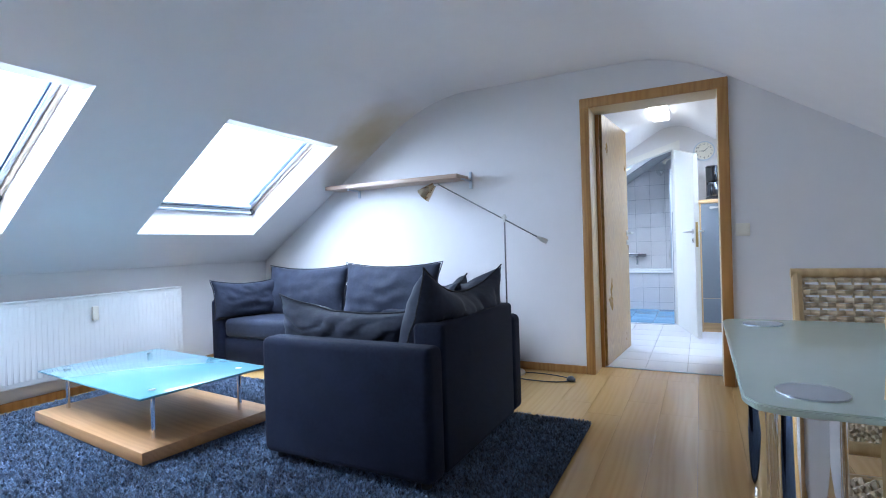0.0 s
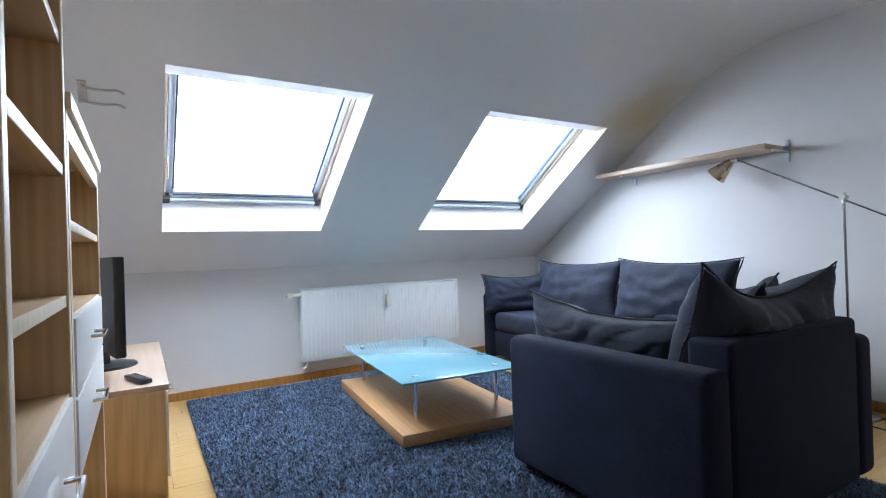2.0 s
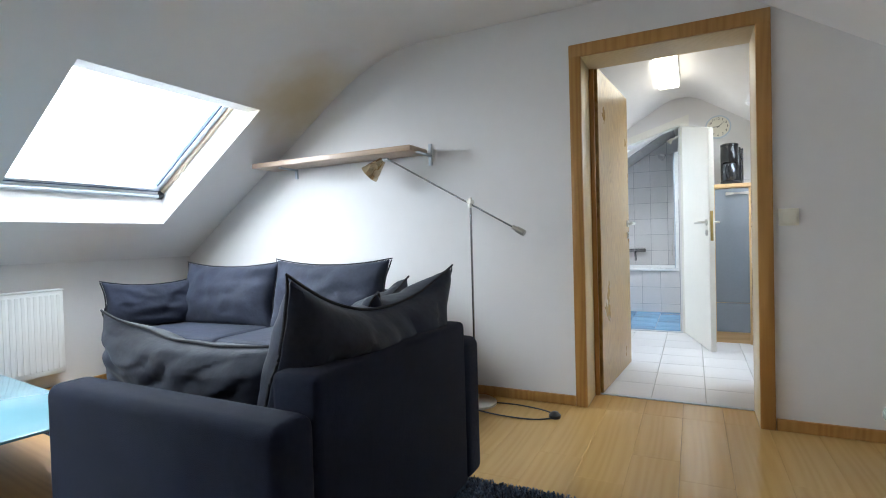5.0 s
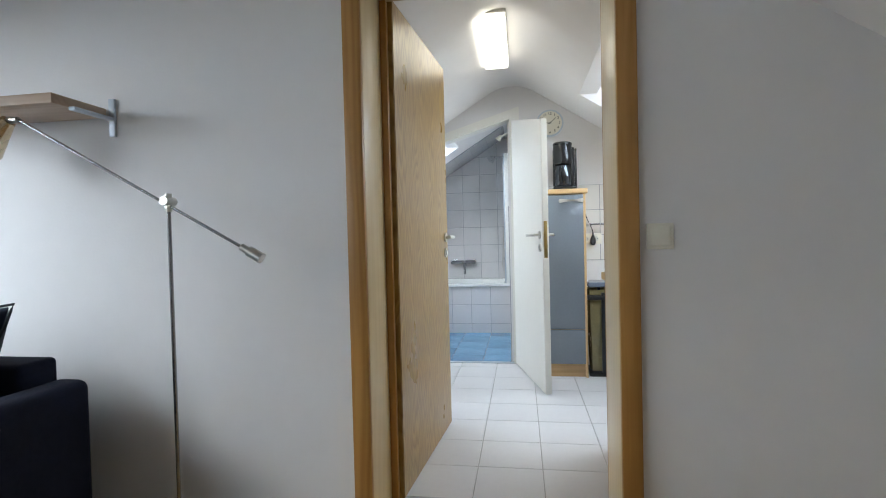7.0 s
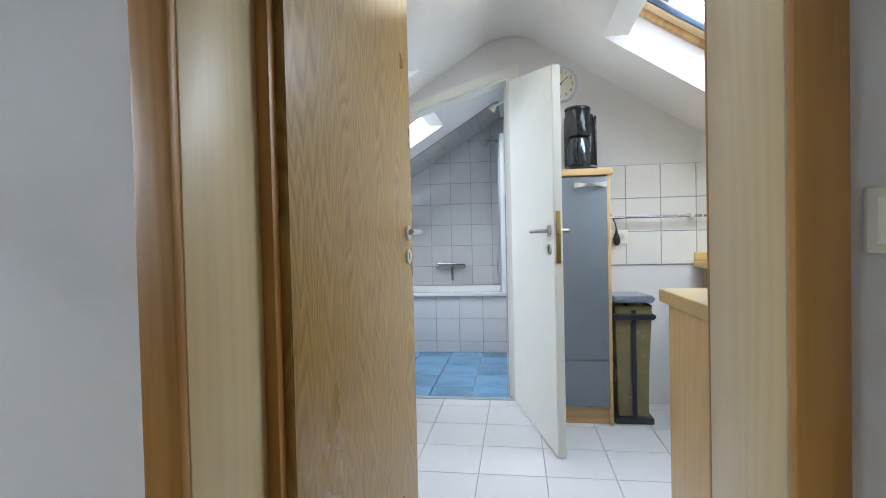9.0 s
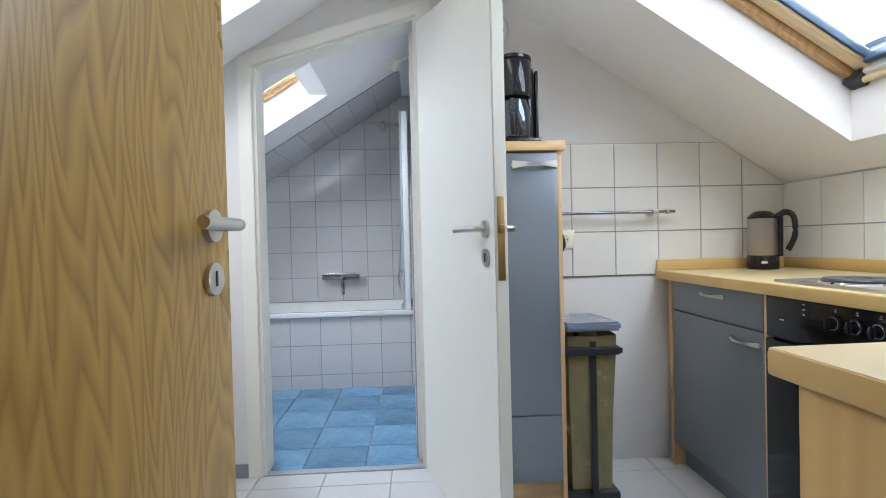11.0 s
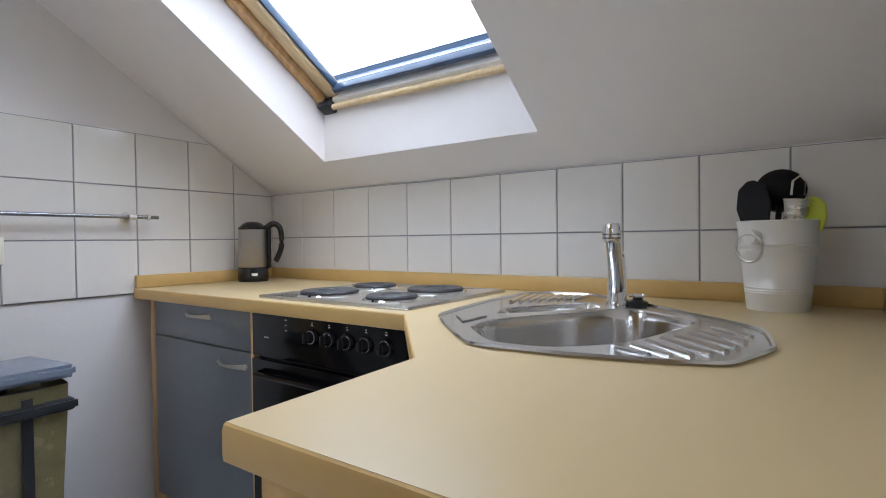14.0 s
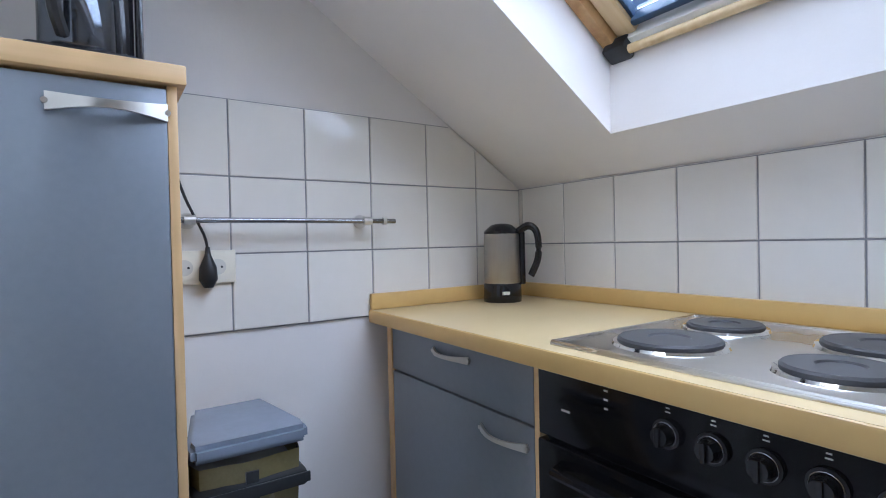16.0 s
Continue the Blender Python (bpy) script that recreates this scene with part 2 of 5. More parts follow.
M_FROST2 = mat("green_frosted_glass", (0.55, 0.64, 0.56), 0.12, var=0.03, scale=2, coat=0.4)
M_GLASS = glass("window_glass", (0.95, 0.98, 1.0), 0.0, 1.0)
M_CLEAR = glass("clear_glass", (0.8, 0.95, 0.9), 0.02, 0.95)
M_GREYFRONT = mat("grey_cabinet_foil", (0.21, 0.235, 0.27), 0.32, 0.25, var=0.05, scale=60, rough_var=0.04)
M_TILE = mat("white_wall_tile", (0.74, 0.72, 0.68), 0.1, var=0.03, scale=3, per_piece=0.03, rough_var=0.03)
M_BATHTILE = mat("grey_white_bath_tile", (0.66, 0.64, 0.64), 0.06, var=0.05, scale=6, per_piece=0.03, rough_var=0.02)
M_GROUT = mat("grey_grout", (0.3, 0.31, 0.33), 0.9, var=0.1)
M_BLUETILE = mat("blue_floor_tile", (0.1, 0.23, 0.4), 0.25, var=0.35, scale=5, per_piece=0.22, col2=(0.18, 0.36, 0.54))
M_FLOORTILE = mat("pale_floor_tile", (0.66, 0.65, 0.66), 0.3, var=0.05, scale=4, per_piece=0.04)
M_PORCELAIN = mat("bath_enamel", (0.84, 0.84, 0.83), 0.1, var=0.02)
M_WICKER = mat("woven_rattan", (0.62, 0.5, 0.33), 0.6, var=0.25, scale=30, per_island=0.2)
M_CHAIRWOOD = oak("chair_beech", (0.6, 0.42, 0.2), (0.5, 0.33, 0.15), "z", 0.4)
M_BAG = mat("translucent_bag", (0.22, 0.19, 0.09), 0.25, var=0.2, scale=14, bump=0.6, bscale=25)
M_YELLOW = mat("lime_plastic", (0.55, 0.62, 0.04), 0.35, var=0.05)
M_LAMPGLOW = mat("lamp_diffuser", (0.9, 0.88, 0.8), 0.4, var=0.02, emit=(1.0, 0.92, 0.76, 5.0))

M_SASH = mat("weathered_beige_lacquer", (0.5, 0.42, 0.32), 0.45, var=0.1)
M_PINE = oak("pale_pine", (0.72, 0.56, 0.33), (0.66, 0.49, 0.26), "y", 0.4)
M_GASKET = mat("dark_blue_seal", (0.035, 0.07, 0.13), 0.4, var=0.1)
M_EDGE = mat("honey_edge_band", (0.63, 0.425, 0.155), 0.35, var=0.06, scale=5)
M_BENCH = oak("greyed_beech", (0.5, 0.37, 0.27), (0.45, 0.33, 0.235), "x", 0.35)
M_PANEL = oak("honey_end_panel", (0.66, 0.43, 0.16), (0.6, 0.38, 0.13), "z", 0.35)
M_MAPLE = oak("pale_maple_edge", (0.84, 0.74, 0.58), (0.79, 0.68, 0.5), "z", 0.35)
M_RAIL = mat("dark_steel_bar", (0.33, 0.33, 0.34), 0.25, 1.0, var=0.06)
M_KETTLE = mat("kettle_steel", (0.4, 0.38, 0.35), 0.34, 1.0, var=0.1, scale=3, stretch=(9, 9, 0.4))
M_NYLON = mat("black_nylon", (0.008, 0.008, 0.009), 0.55, var=0.15, spec=0.25)
M_KNOB = mat("knob_enamel", (0.02, 0.02, 0.022), 0.12, var=0.1)
M_IRON = mat("cast_iron", (0.07, 0.07, 0.075), 0.5, 0.3, var=0.2, scale=20)
M_DARKG = mat("gloss_black_plastic", (0.012, 0.012, 0.014), 0.15, var=0.1, rough_var=0.05)
M_JUG = mat("smoked_steel", (0.12, 0.13, 0.15), 0.12, 0.9, var=0.1)
M_CUP = mat("socket_shadow_plastic", (0.6, 0.58, 0.52), 0.5, var=0.05)
M_BINLID = mat("blue_grey_plastic", (0.2, 0.235, 0.3), 0.16, var=0.1)
M_PAIL = mat("white_metal_pail", (0.8, 0.79, 0.75), 0.36, 0.3, var=0.04, scale=3, stretch=(12, 12, 0.5))
M_BOARDGLASS = glass("board_glass", (0.93, 0.98, 0.95), 0.0, 1.0)
M_BOARDEDGE = mat("green_glass_edge", (0.06, 0.12, 0.1), 0.1, var=0.1)
M_GROUTL = mat("pale_grout", (0.42, 0.41, 0.4), 0.9, var=0.1)


# ---- mesh helpers ----
def box(bm, x0, y0, z0, x1, y1, z1, bevel=0.0, seg=2):
    r = bmesh.ops.create_cube(bm, size=1.0, matrix=Matrix.LocRotScale(((x0 + x1) / 2, (y0 + y1) / 2, (z0 + z1) / 2), None, (abs(x1 - x0), abs(y1 - y0), abs(z1 - z0))))
    if bevel:
        edges = list({e for v in r["verts"] for e in v.link_edges})
        bmesh.ops.bevel(bm, geom=edges, offset=bevel, segments=seg, affect="EDGES", profile=0.5)
    return bm


def rod(bm, a, b, r, seg=12, r2=None):
    a, b = Vector(a), Vector(b)
    d = b - a
    m = Matrix.Translation((a + b) / 2) @ d.to_track_quat("Z", "Y").to_matrix().to_4x4()
    bmesh.ops.create_cone(bm, cap_ends=True, segments=seg, radius1=r, radius2=r if r2 is None else r2, depth=d.length, matrix=m)
    return bm


def lathe(bm, profile, seg=28, at=(0, 0, 0)):
    """Turns (radius, height) pairs about an upright axis."""
    rings = []
    for r, z in profile:
        rings.append([bm.verts.new((at[0] + r * math.cos(2 * math.pi * k / seg), at[1] + r * math.sin(2 * math.pi * k / seg), at[2] + z)) for k in range(seg)])
    for p, q in zip(rings, rings[1:]):
        for k in range(seg):
            bm.faces.new((p[k], p[(k + 1) % seg], q[(k + 1) % seg], q[k]))
    for ring, flip in ((rings[0], True), (rings[-1], False)):
        if (ring[0].co - ring[seg // 2].co).length > 1e-4:
            bm.faces.new(ring[::-1] if flip else ring)
    return bm


def tube(bm, pts, r, seg=8, closed=False):
    """A round bar bent along points."""
    pts = [Vector(p) for p in pts]
    rings = []
    n = len(pts)
    up = Vector((0, 0, 1))
    for i, p in enumerate(pts):
        d = (pts[(i + 1) % n] - pts[i - 1]) if closed else (pts[min(i + 1, n - 1)] - pts[max(i - 1, 0)])
        d.normalize()
        side = d.cross(up)
        if side.length < 0.05:
            side = d.cross(Vector((1, 0, 0)))
        side.normalize()
        other = side.cross(d)
        rings.append([bm.verts.new(p + r * (math.cos(2 * math.pi * k / seg) * side + math.sin(2 * math.pi * k / seg) * other)) for k in range(seg)])
    pairs = list(zip(rings, rings[1:])) + ([(rings[-1], rings[0])] if closed else [])
    for p, q in pairs:
        for k in range(seg):
            bm.faces.new((p[k], p[(k + 1) % seg], q[(k + 1) % seg], q[k]))
    if not closed:
        bm.faces.new(rings[0][::-1]), bm.faces.new(rings[-1])
    return bm


def lathe_x(bm, x, y, z, r, t):
    """A thin ring about an axis along x."""
    return tube(bm, [(x, y + r * math.cos(2 * math.pi * k / 20), z + r * math.sin(2 * math.pi * k / 20)) for k in range(20)], t, 6, closed=True)


def eased(pts, n=5):
    """Points of a soft curve through the given ones."""
    p = [Vector(pts[0])] + [Vector(q) for q in pts] + [Vector(pts[-1])]
    out = []
    for k in range(1, len(p) - 2):
        for s in range(n):
            t = s / n
            a, b, c, d = p[k - 1:k + 3]
            out.append(0.5 * (2 * b + (c - a) * t + (2 * a - 5 * b + 4 * c - d) * t * t + (3 * b - a - 3 * c + d) * t ** 3))
    return out + [p[-1]]


def prism(bm, poly, axis, lo, hi, bevel=0.0):
    """A flat outline drawn in the two other axes, given depth along one axis."""
    def at(p, v):
        return {"x": (v, p[0], p[1]), "y": (p[0], v, p[1]), "z": (p[0], p[1], v)}[axis]
    a = [bm.verts.new(at(p, lo)) for p in poly]
    b = [bm.verts.new(at(p, hi)) for p in poly]
    faces = [bm.faces.new(a), bm.faces.new(b[::-1])]
    for k in range(len(poly)):
        j = (k + 1) % len(poly)
        faces.append(bm.faces.new((a[k], b[k], b[j], a[j])))
    bmesh.ops.recalc_face_normals(bm, faces=faces)
    if bevel:
        bmesh.ops.bevel(bm, geom=list({e for f in faces for e in f.edges}), offset=bevel, segments=2, affect="EDGES")
    return bm


def link(name, bm, material, smooth=False):
    bmesh.ops.recalc_face_normals(bm, faces=bm.faces)
    me = bpy.data.meshes.new(name)
    bm.to_mesh(me)
    bm.free()
    me.materials.append(material)
    if smooth:
        me.shade_smooth()
        me.set_sharp_from_angle(angle=radians(40))
    return new(name, me)


def part(name, bm, material, parent, label="", smooth=True):
    ob = link(name, bm, material, smooth)
    ob.parent = parent
    if label:
        tagged(ob, label)
    return ob


def thing(name, m, label, category, group=""):
    ob = new(name)
    ob.empty_display_size = 0.1
    ob.matrix_world = m
    return tagged(ob, label, category, group)


def B():
    return bmesh.new()


def structure(name, bm, material, label, category, smooth=False):
    return tagged(link(name, bm, material, smooth), label, category, kind="structure")


def cut(ob, bm):
    """Takes a solid out of a wall or roof."""
    bpy.context.view_layer.update()
    tool = link("cutter", bm, ob.data.materials[0])
    tool.matrix_world = ob.matrix_world
    mod = ob.modifiers.new("cut", "BOOLEAN")
    mod.operation, mod.object, mod.solver = "DIFFERENCE", tool, "EXACT"
    dg = bpy.context.evaluated_depsgraph_get()
    dg.update()
    me = bpy.data.meshes.new_from_object(ob.evaluated_get(dg))
    ob.modifiers.clear()
    ob.data = me
    bpy.data.objects.remove(tool)
    return ob


# ---- the shell ----
XL, XR = -3.282, 2.195            # knee walls
YB, YE = -4.05, 2.47          # back wall of the living room, end wall of the kitchen
Y0, Y1 = 0.0, 0.25             # the wall with the oak door
KL, KR = 0.889, 1.25           # knee heights
SL, SR = 0.69, 0.64           # roof slopes
FLAT = 2.26
XFL, XFR = XL + (FLAT - KL) / SL, XR - (FLAT - KR) / SR
YFAR = 4.50                    # far wall of the bathroom


def gable(x0, x1):
    """Outline of a cross wall under the roof, in x and z."""
    pts = [(x0, -0.1), (x1, -0.1), (x1, KR + SR * (XR - x1) + 0.05 if x1 > XFR else FLAT + 0.05)]
    if x1 > XFR:
        pts.append((XFR, FLAT + 0.05))
    if x0 < XFL:
        pts += [(XFL, FLAT + 0.05), (x0, KL + SL * (x0 - XL) + 0.05)]
    else:
        pts.append((x0, FLAT + 0.05))
    return pts


structure("floor", box(B(), XL - 0.1, YB - 0.1, -0.1, XR + 0.1, YFAR + 0.1, -0.012), M_SUB, "level screed under the flooring", "floor")
structure("wall_west", box(B(), XL - 0.12, YB - 0.1, -0.1, XL, YFAR, KL + 0.1), M_WALL, "low white painted knee wall behind the radiator", "wall")
structure("wall_east", box(B(), XR, YB - 0.1, -0.1, XR + 0.12, YFAR, KR + 0.1), M_WALL, "low white knee wall under the roof slope", "wall")
structure("wall_south", prism(B(), gable(XL - 0.1, XR + 0.1), "y", YB - 0.12, YB), M_WALL, "white painted gable wall behind the wall units", "wall")
wall_n = structure("wall_north", prism(B(), gable(XL - 0.1, XR + 0.1), "y", Y0, Y1), M_WALL, "white painted wall with the oak door", "wall")
cut(wall_n, box(B(), 0.012, -0.1, -0.2, 0.908, 0.4, 2.02))
KX, KS, KZ = -1.25, 0.62, 2.005      # the lower roof slope over kitchen and bathroom
XFK = (FLAT - KZ) / KS


def gable_low(x0, x1):
    """Outline of a cross wall in the kitchen and bathroom part."""
    zl = lambda x: min(FLAT, KZ + KS * x) + 0.05
    zr = lambda x: min(FLAT, KR + SR * (XR - x)) + 0.05
    return [(x0, -0.1), (x1, -0.1), (x1, zr(x1)), (XFR, FLAT + 0.05), (XFK, FLAT + 0.05), (x0, zl(x0))]


wall_k = structure("wall_kitchen_end", prism(B(), gable_low(KX - 0.1, XR + 0.1), "y", YE, YE + 0.12), M_WALL, "white painted partition with the bathroom door", "wall")
cut(wall_k, prism(B(), [(-0.215, -0.2), (0.513, -0.2), (0.513, 2.027), (-0.215, 1.805)], "y", YE - 0.1, YE + 0.3))
structure("wall_far", prism(B(), gable_low(KX - 0.1, XR + 0.1), "y", YFAR, YFAR + 0.12), M_WALL, "white end wall of the bathroom", "wall")
structure("wall_bath_east", prism(B(), [(0.475, -0.1), (0.6, -0.1), (0.6, FLAT + 0.05), (0.475, FLAT + 0.05)], "y", YE + 0.12, YFAR), M_WALL, "partition beside the bathtub", "wall")
structure("wall_hall_west", box(B(), KX - 0.12, Y1, -0.1, KX, YFAR, KZ + KS * KX + 0.1), M_WALL, "low white knee wall of hall and bathroom", "wall")

T = 0.34   # roof build-up, measured upright


def bend(cx, dx, left, right, t0, t1, n=6):
    """Soft plaster bend where two ceiling planes meet at (cx, FLAT); left and right: their slopes."""
    a, c, b = (cx - dx, FLAT - left * dx), (cx, FLAT), (cx + dx, FLAT - right * dx)
    out = []
    for k in range(n + 1):
        t = t0 + (t1 - t0) * k / n
        out.append(tuple((1 - t) ** 2 * a[i] + 2 * t * (1 - t) * c[i] + t * t * b[i] for i in (0, 1)))
    return out


def ceiling(name, under, top, y0, y1, label, paint=None):
    x0, x1 = under[0][0], under[-1][0]
    return structure(name, prism(B(), under + [(x1, top[1]), (x0, top[0])], "y", y0, y1), paint or M_CEIL, label, "ceiling", True)


WL, EL, HL = (XL - 0.12, KL - SL * 0.12), (XR + 0.12, KR - SR * 0.12), (KX - 0.12, KZ + KS * (KX - 0.12))
HI = FLAT + T
ceil_w = ceiling("ceiling_west", [WL] + bend(XFL, 0.38, SL, 0, 0, 0.5), (WL[1] + T, HI), YB - 0.1, Y1 - 0.05, "white painted roof slope with two skylights and a faint tea-coloured patch", M_CEIL_W)
ceiling("ceiling_flat", bend(XFL, 0.38, SL, 0, 0.5, 1) + bend(XFR, 0.3, 0, SR, 0, 0.5), (HI, HI), YB - 0.1, Y1 - 0.05, "flat white ceiling strip between the slopes")
ceiling("ceiling_east", bend(XFR, 0.3, 0, SR, 0.5, 1) + [EL], (HI, EL[1] + T), YB - 0.1, Y1 - 0.05, "white painted roof slope over the dining corner")
ceil_k = ceiling("ceiling_hall", [HL] + bend(XFK, 0.085, KS, 0, 0, 0.5), (HL[1] + T, HI), Y1 - 0.05, YFAR + 0.1, "white painted roof slope over hall and bathroom")
ceiling("ceiling_kitchen", bend(XFK, 0.085, KS, 0, 0.5, 1) + bend(XFR, 0.085, 0, SR, 0, 0.5), (HI, HI), Y1 - 0.05, YFAR + 0.1, "flat white ceiling strip over the kitchen")
ceil_e = ceiling("ceiling_kitchen_east", bend(XFR, 0.085, 0, SR, 0.5, 1) + [EL], (HI, EL[1] + T), Y1 - 0.05, YFAR + 0.1, "white painted kitchen roof slope with a skylight")


def west_z(x):
    return KL + SL * (x - XL)


def east_z(x):
    return KR + SR * (XR - x)


def hall_z(x):
    return KZ + KS * x


def skylight(ceil, zf, s, side, xlow, xhigh, y0, y1, watts, wood, group, label, rise=0.2):
    """Cuts the shaft, upright below and level above, and sets a roof window in it. side: -1 for a west slope, +1 for an east one."""
    zl, zh = zf(xlow), zf(xhigh)
    back = 0.12
    cut(ceil, prism(B(), [(xlow - side * 0.12, zl - 0.2), (xlow, zl - 0.2), (xlow, zl + rise), (xlow + side * 0.2, zl + rise), (xlow + side * 0.2, zl + 0.6), (xhigh + side * back, zh + 0.6), (xhigh + side * back, zh), (xhigh, zh), (xhigh, zh - 0.2)], "y", y0, y1))
    a = math.atan(s)
    d = Vector((-side * math.cos(a), 0, math.sin(a)))
    n = Vector((side * math.sin(a), 0, math.cos(a)))
    x = d.cross(n)
    low = Vector((xlow, (y0 + y1) / 2, zl + rise))
    length = (abs(xlow - xhigh) - back) / math.cos(a) + 0.05
    m = Matrix((( x.x, d.x, n.x, low.x), (x.y, d.y, n.y, low.y), (x.z, d.z, n.z, low.z), (0, 0, 0, 1)))
    w = (y1 - y0) / 2
    win = thing("skylight_window", m, label, "window", group)
    tagged(win, kind="structure")
    main = M_WINWOOD if wood else M_SASH
    e = 0.095 if wood else 0.06
    for sx in (-1, 1):
        part("side_frame", box(B(), sx * (w - 0.001), 0, 0, sx * (w - e * 0.38), length, 0.09, 0.004), main, win)
        part("sash_stile", box(B(), sx * (w - e * 0.42), 0.03, 0.02, sx * (w - e), length - 0.02, 0.075, 0.006), M_PINE if wood else M_ALU, win)
        part("sash_gasket", box(B(), sx * (w - e - 0.001), 0.05, 0.03, sx * (w - e - 0.011), length - 0.05, 0.06, 0.002), M_GASKET, win)
        part("corner_hinge", box(B(), sx * (w - 0.006), -0.012, -0.022, sx * (w - e * 0.8), 0.04, 0.022, 0.008), M_DARK, win)
        if not wood:
            hx = sx * (w - 0.03)
            part("blind_catch", tube(B(), [(hx, 0.2, 0.0), (hx, 0.22, -0.025), (hx, 0.26, -0.03), (hx, 0.29, -0.012), (hx, 0.33, -0.03), (hx, 0.36, -0.025), (hx, 0.38, 0.0)], 0.006, 6), main, win)
    part("bottom_frame", box(B(), -w + 0.001, -0.03, 0.004, w - 0.001, 0.035, 0.09, 0.004), M_WHITE, win)
    if wood:
        part("bottom_rail", box(B(), -w + e + 0.002, 0.05, 0.015, w - e - 0.002, 0.069, 0.075, 0.006), M_GASKET, win)
    else:
        part("bottom_rail", box(B(), -w + e + 0.002, 0.036, 0.0, w - e - 0.002, 0.078, 0.075, 0.008), M_ALU, win)
        part("rail_groove", box(B(), -w + e + 0.002, 0.052, -0.003, w - e - 0.002, 0.058, 0.001, 0.001), M_GASKET, win)
    part("ventilation_bar", rod(B(), (-w + e * 0.8, 0.014, -0.012), (w - e * 0.8, 0.014, -0.012), 0.012 if wood else 0.016, 16), M_PINE if wood else M_ALU, win)
    part("top_frame", box(B(), -w + 0.001, length - 0.05, 0, w - 0.001, length + 0.02, 0.09, 0.004), main, win)
    pane = part("pane", box(B(), -w + e, 0.07, 0.05, w - e, length - 0.04, 0.056), M_GLASS, win)
    pane.visible_shadow = False
    lamp_at = m @ Vector((0, length / 2 - 0.065, 0.1))
    window_lamp("sky_light", lamp_at, m @ Vector((0, length / 2 - 0.065, -1)), length + 0.13, 2 * w, watts)
    return win


SKY_L = "wide skylight with a pale sash in a white reveal"
sky1 = skylight(ceil_w, west_z, SL, -1, -2.911, -1.9, -3.36, -2.36, 58, False, "living room skylights", SKY_L)
sky2 = skylight(ceil_w, west_z, SL, -1, -2.911, -1.9, -1.564, -0.486, 56, False, "living room skylights", SKY_L)
sky3 = skylight(ceil_e, east_z, SR, 1, 2.055, 0.99, 1.054, 1.952, 36, True, "kitchen skylights", "kitchen skylight with a pine sash in a white reveal")
sky4 = skylight(ceil_k, hall_z, KS, -1, -0.95, -0.05, 2.92, 3.5, 56, True, "kitchen skylights", "small bathroom skylight with a pine sash")
sky5 = skylight(ceil_k, hall_z, KS, -1, -0.85, 0.0, 1.1, 2.2, 20, True, "kitchen skylights", "hall skylight with a pine sash above the radiator")

# ---- the oak door ----
door1 = thing("door_1", pose(0.045, 0.2, 0), "oak veneer door standing open into the kitchen", "door")
tagged(door1, kind="structure")
for name, x0, x1 in (("casing_post", -0.065, 0.0), ("casing_post", 0.83, 0.895)):
    part(name, box(B(), x0, -0.222, 0, x1, -0.2, 2.04, 0.006), M_CASING, door1)
part("casing_head", box(B(), -0.065, -0.224, 1.972, 0.895, -0.2, 2.042, 0.006), M_CASING, door1)
for x0, x1 in ((-0.03, 0.0), (0.83, 0.86)):
    part("lining", box(B(), x0, -0.2, 0, x1, 0.055, 1.975, 0.002), M_LINING, door1)
    part("kitchen_casing", box(B(), x0 - (0.03 if x0 < 0 else 0), 0.052, 0, x1 + (0.03 if x0 > 0 else 0), 0.068, 1.975, 0.004), M_CASING, door1)
part("lining_head", box(B(), -0.03, -0.198, 1.972, 0.86, 0.053, 2.0, 0.002), M_LINING, door1)
# added to cover the slit at the hinge and keep light from leaking through
part("rebate_strip", box(B(), 0.0, 0.03, 0, 0.026, 0.0575, 1.97, 0.001), M_CASING, door1)
part("threshold_strip", box(B(), 0.0, 0.055, 0.0, 0.83, 0.085, 0.005, 0.002), M_ALU, door1)


def lever_handle(bm_side, out):
    """Lever with a round rose; bm_side: x of the door face, out: the way it stands off."""
    bm = B()
    rod(bm, (bm_side, 0, 0), (bm_side + out * 0.009, 0, 0), 0.026, 24)
    tube(bm, [(bm_side, 0, 0), (bm_side + out * 0.04, 0, 0), (bm_side + out * 0.052, -0.012, 0), (bm_side + out * 0.055, -0.03, 0), (bm_side + out * 0.055, -0.13, 0)], 0.0095, 10)
    return bm


def door_leaf(m, w, top_l, top_r, material, label, parent_name, handle_metal):
    """A leaf hinged at its origin, running along +y of its own axes, the faces at x = 0 and 0.04."""
    leaf = thing(parent_name, m, label, "door")
    tagged(leaf, kind="structure")
    part("leaf", prism(B(), [(0, 0.008), (w, 0.008), (w, top_r), (0, top_l)], "x", 0.0, 0.04, 0.003), material, leaf, smooth=False)
    for side, out in ((0.0, -1), (0.04, 1)):
        h = part("handle", lever_handle(side, out), handle_metal, leaf)
        h.location = (0, w - 0.065, 1.05)
        bm = B()
        rod(bm, (side, w - 0.065, 0.965), (side + out * 0.008, w - 0.065, 0.965), 0.026, 24)
        k = part("key_rose", bm, handle_metal, leaf)
        part("keyhole", box(B(), side + out * 0.0085 - 0.001, w - 0.068, 0.953, side + out * 0.0085 + 0.001, w - 0.062, 0.978, 0.0008), M_DARK, leaf)
    bm = box(B(), 0.008, w - 0.0005, 0.9, 0.03, w + 0.0015, 1.14, 0.001)
    plate = part("lock_plate", bm, M_BRASS, leaf, "brass lock plate on the door edge")
    part("latch", box(B(), 0.012, w, 1.035, 0.026, w + 0.012, 1.06, 0.003), M_BRASS, leaf)
    return leaf


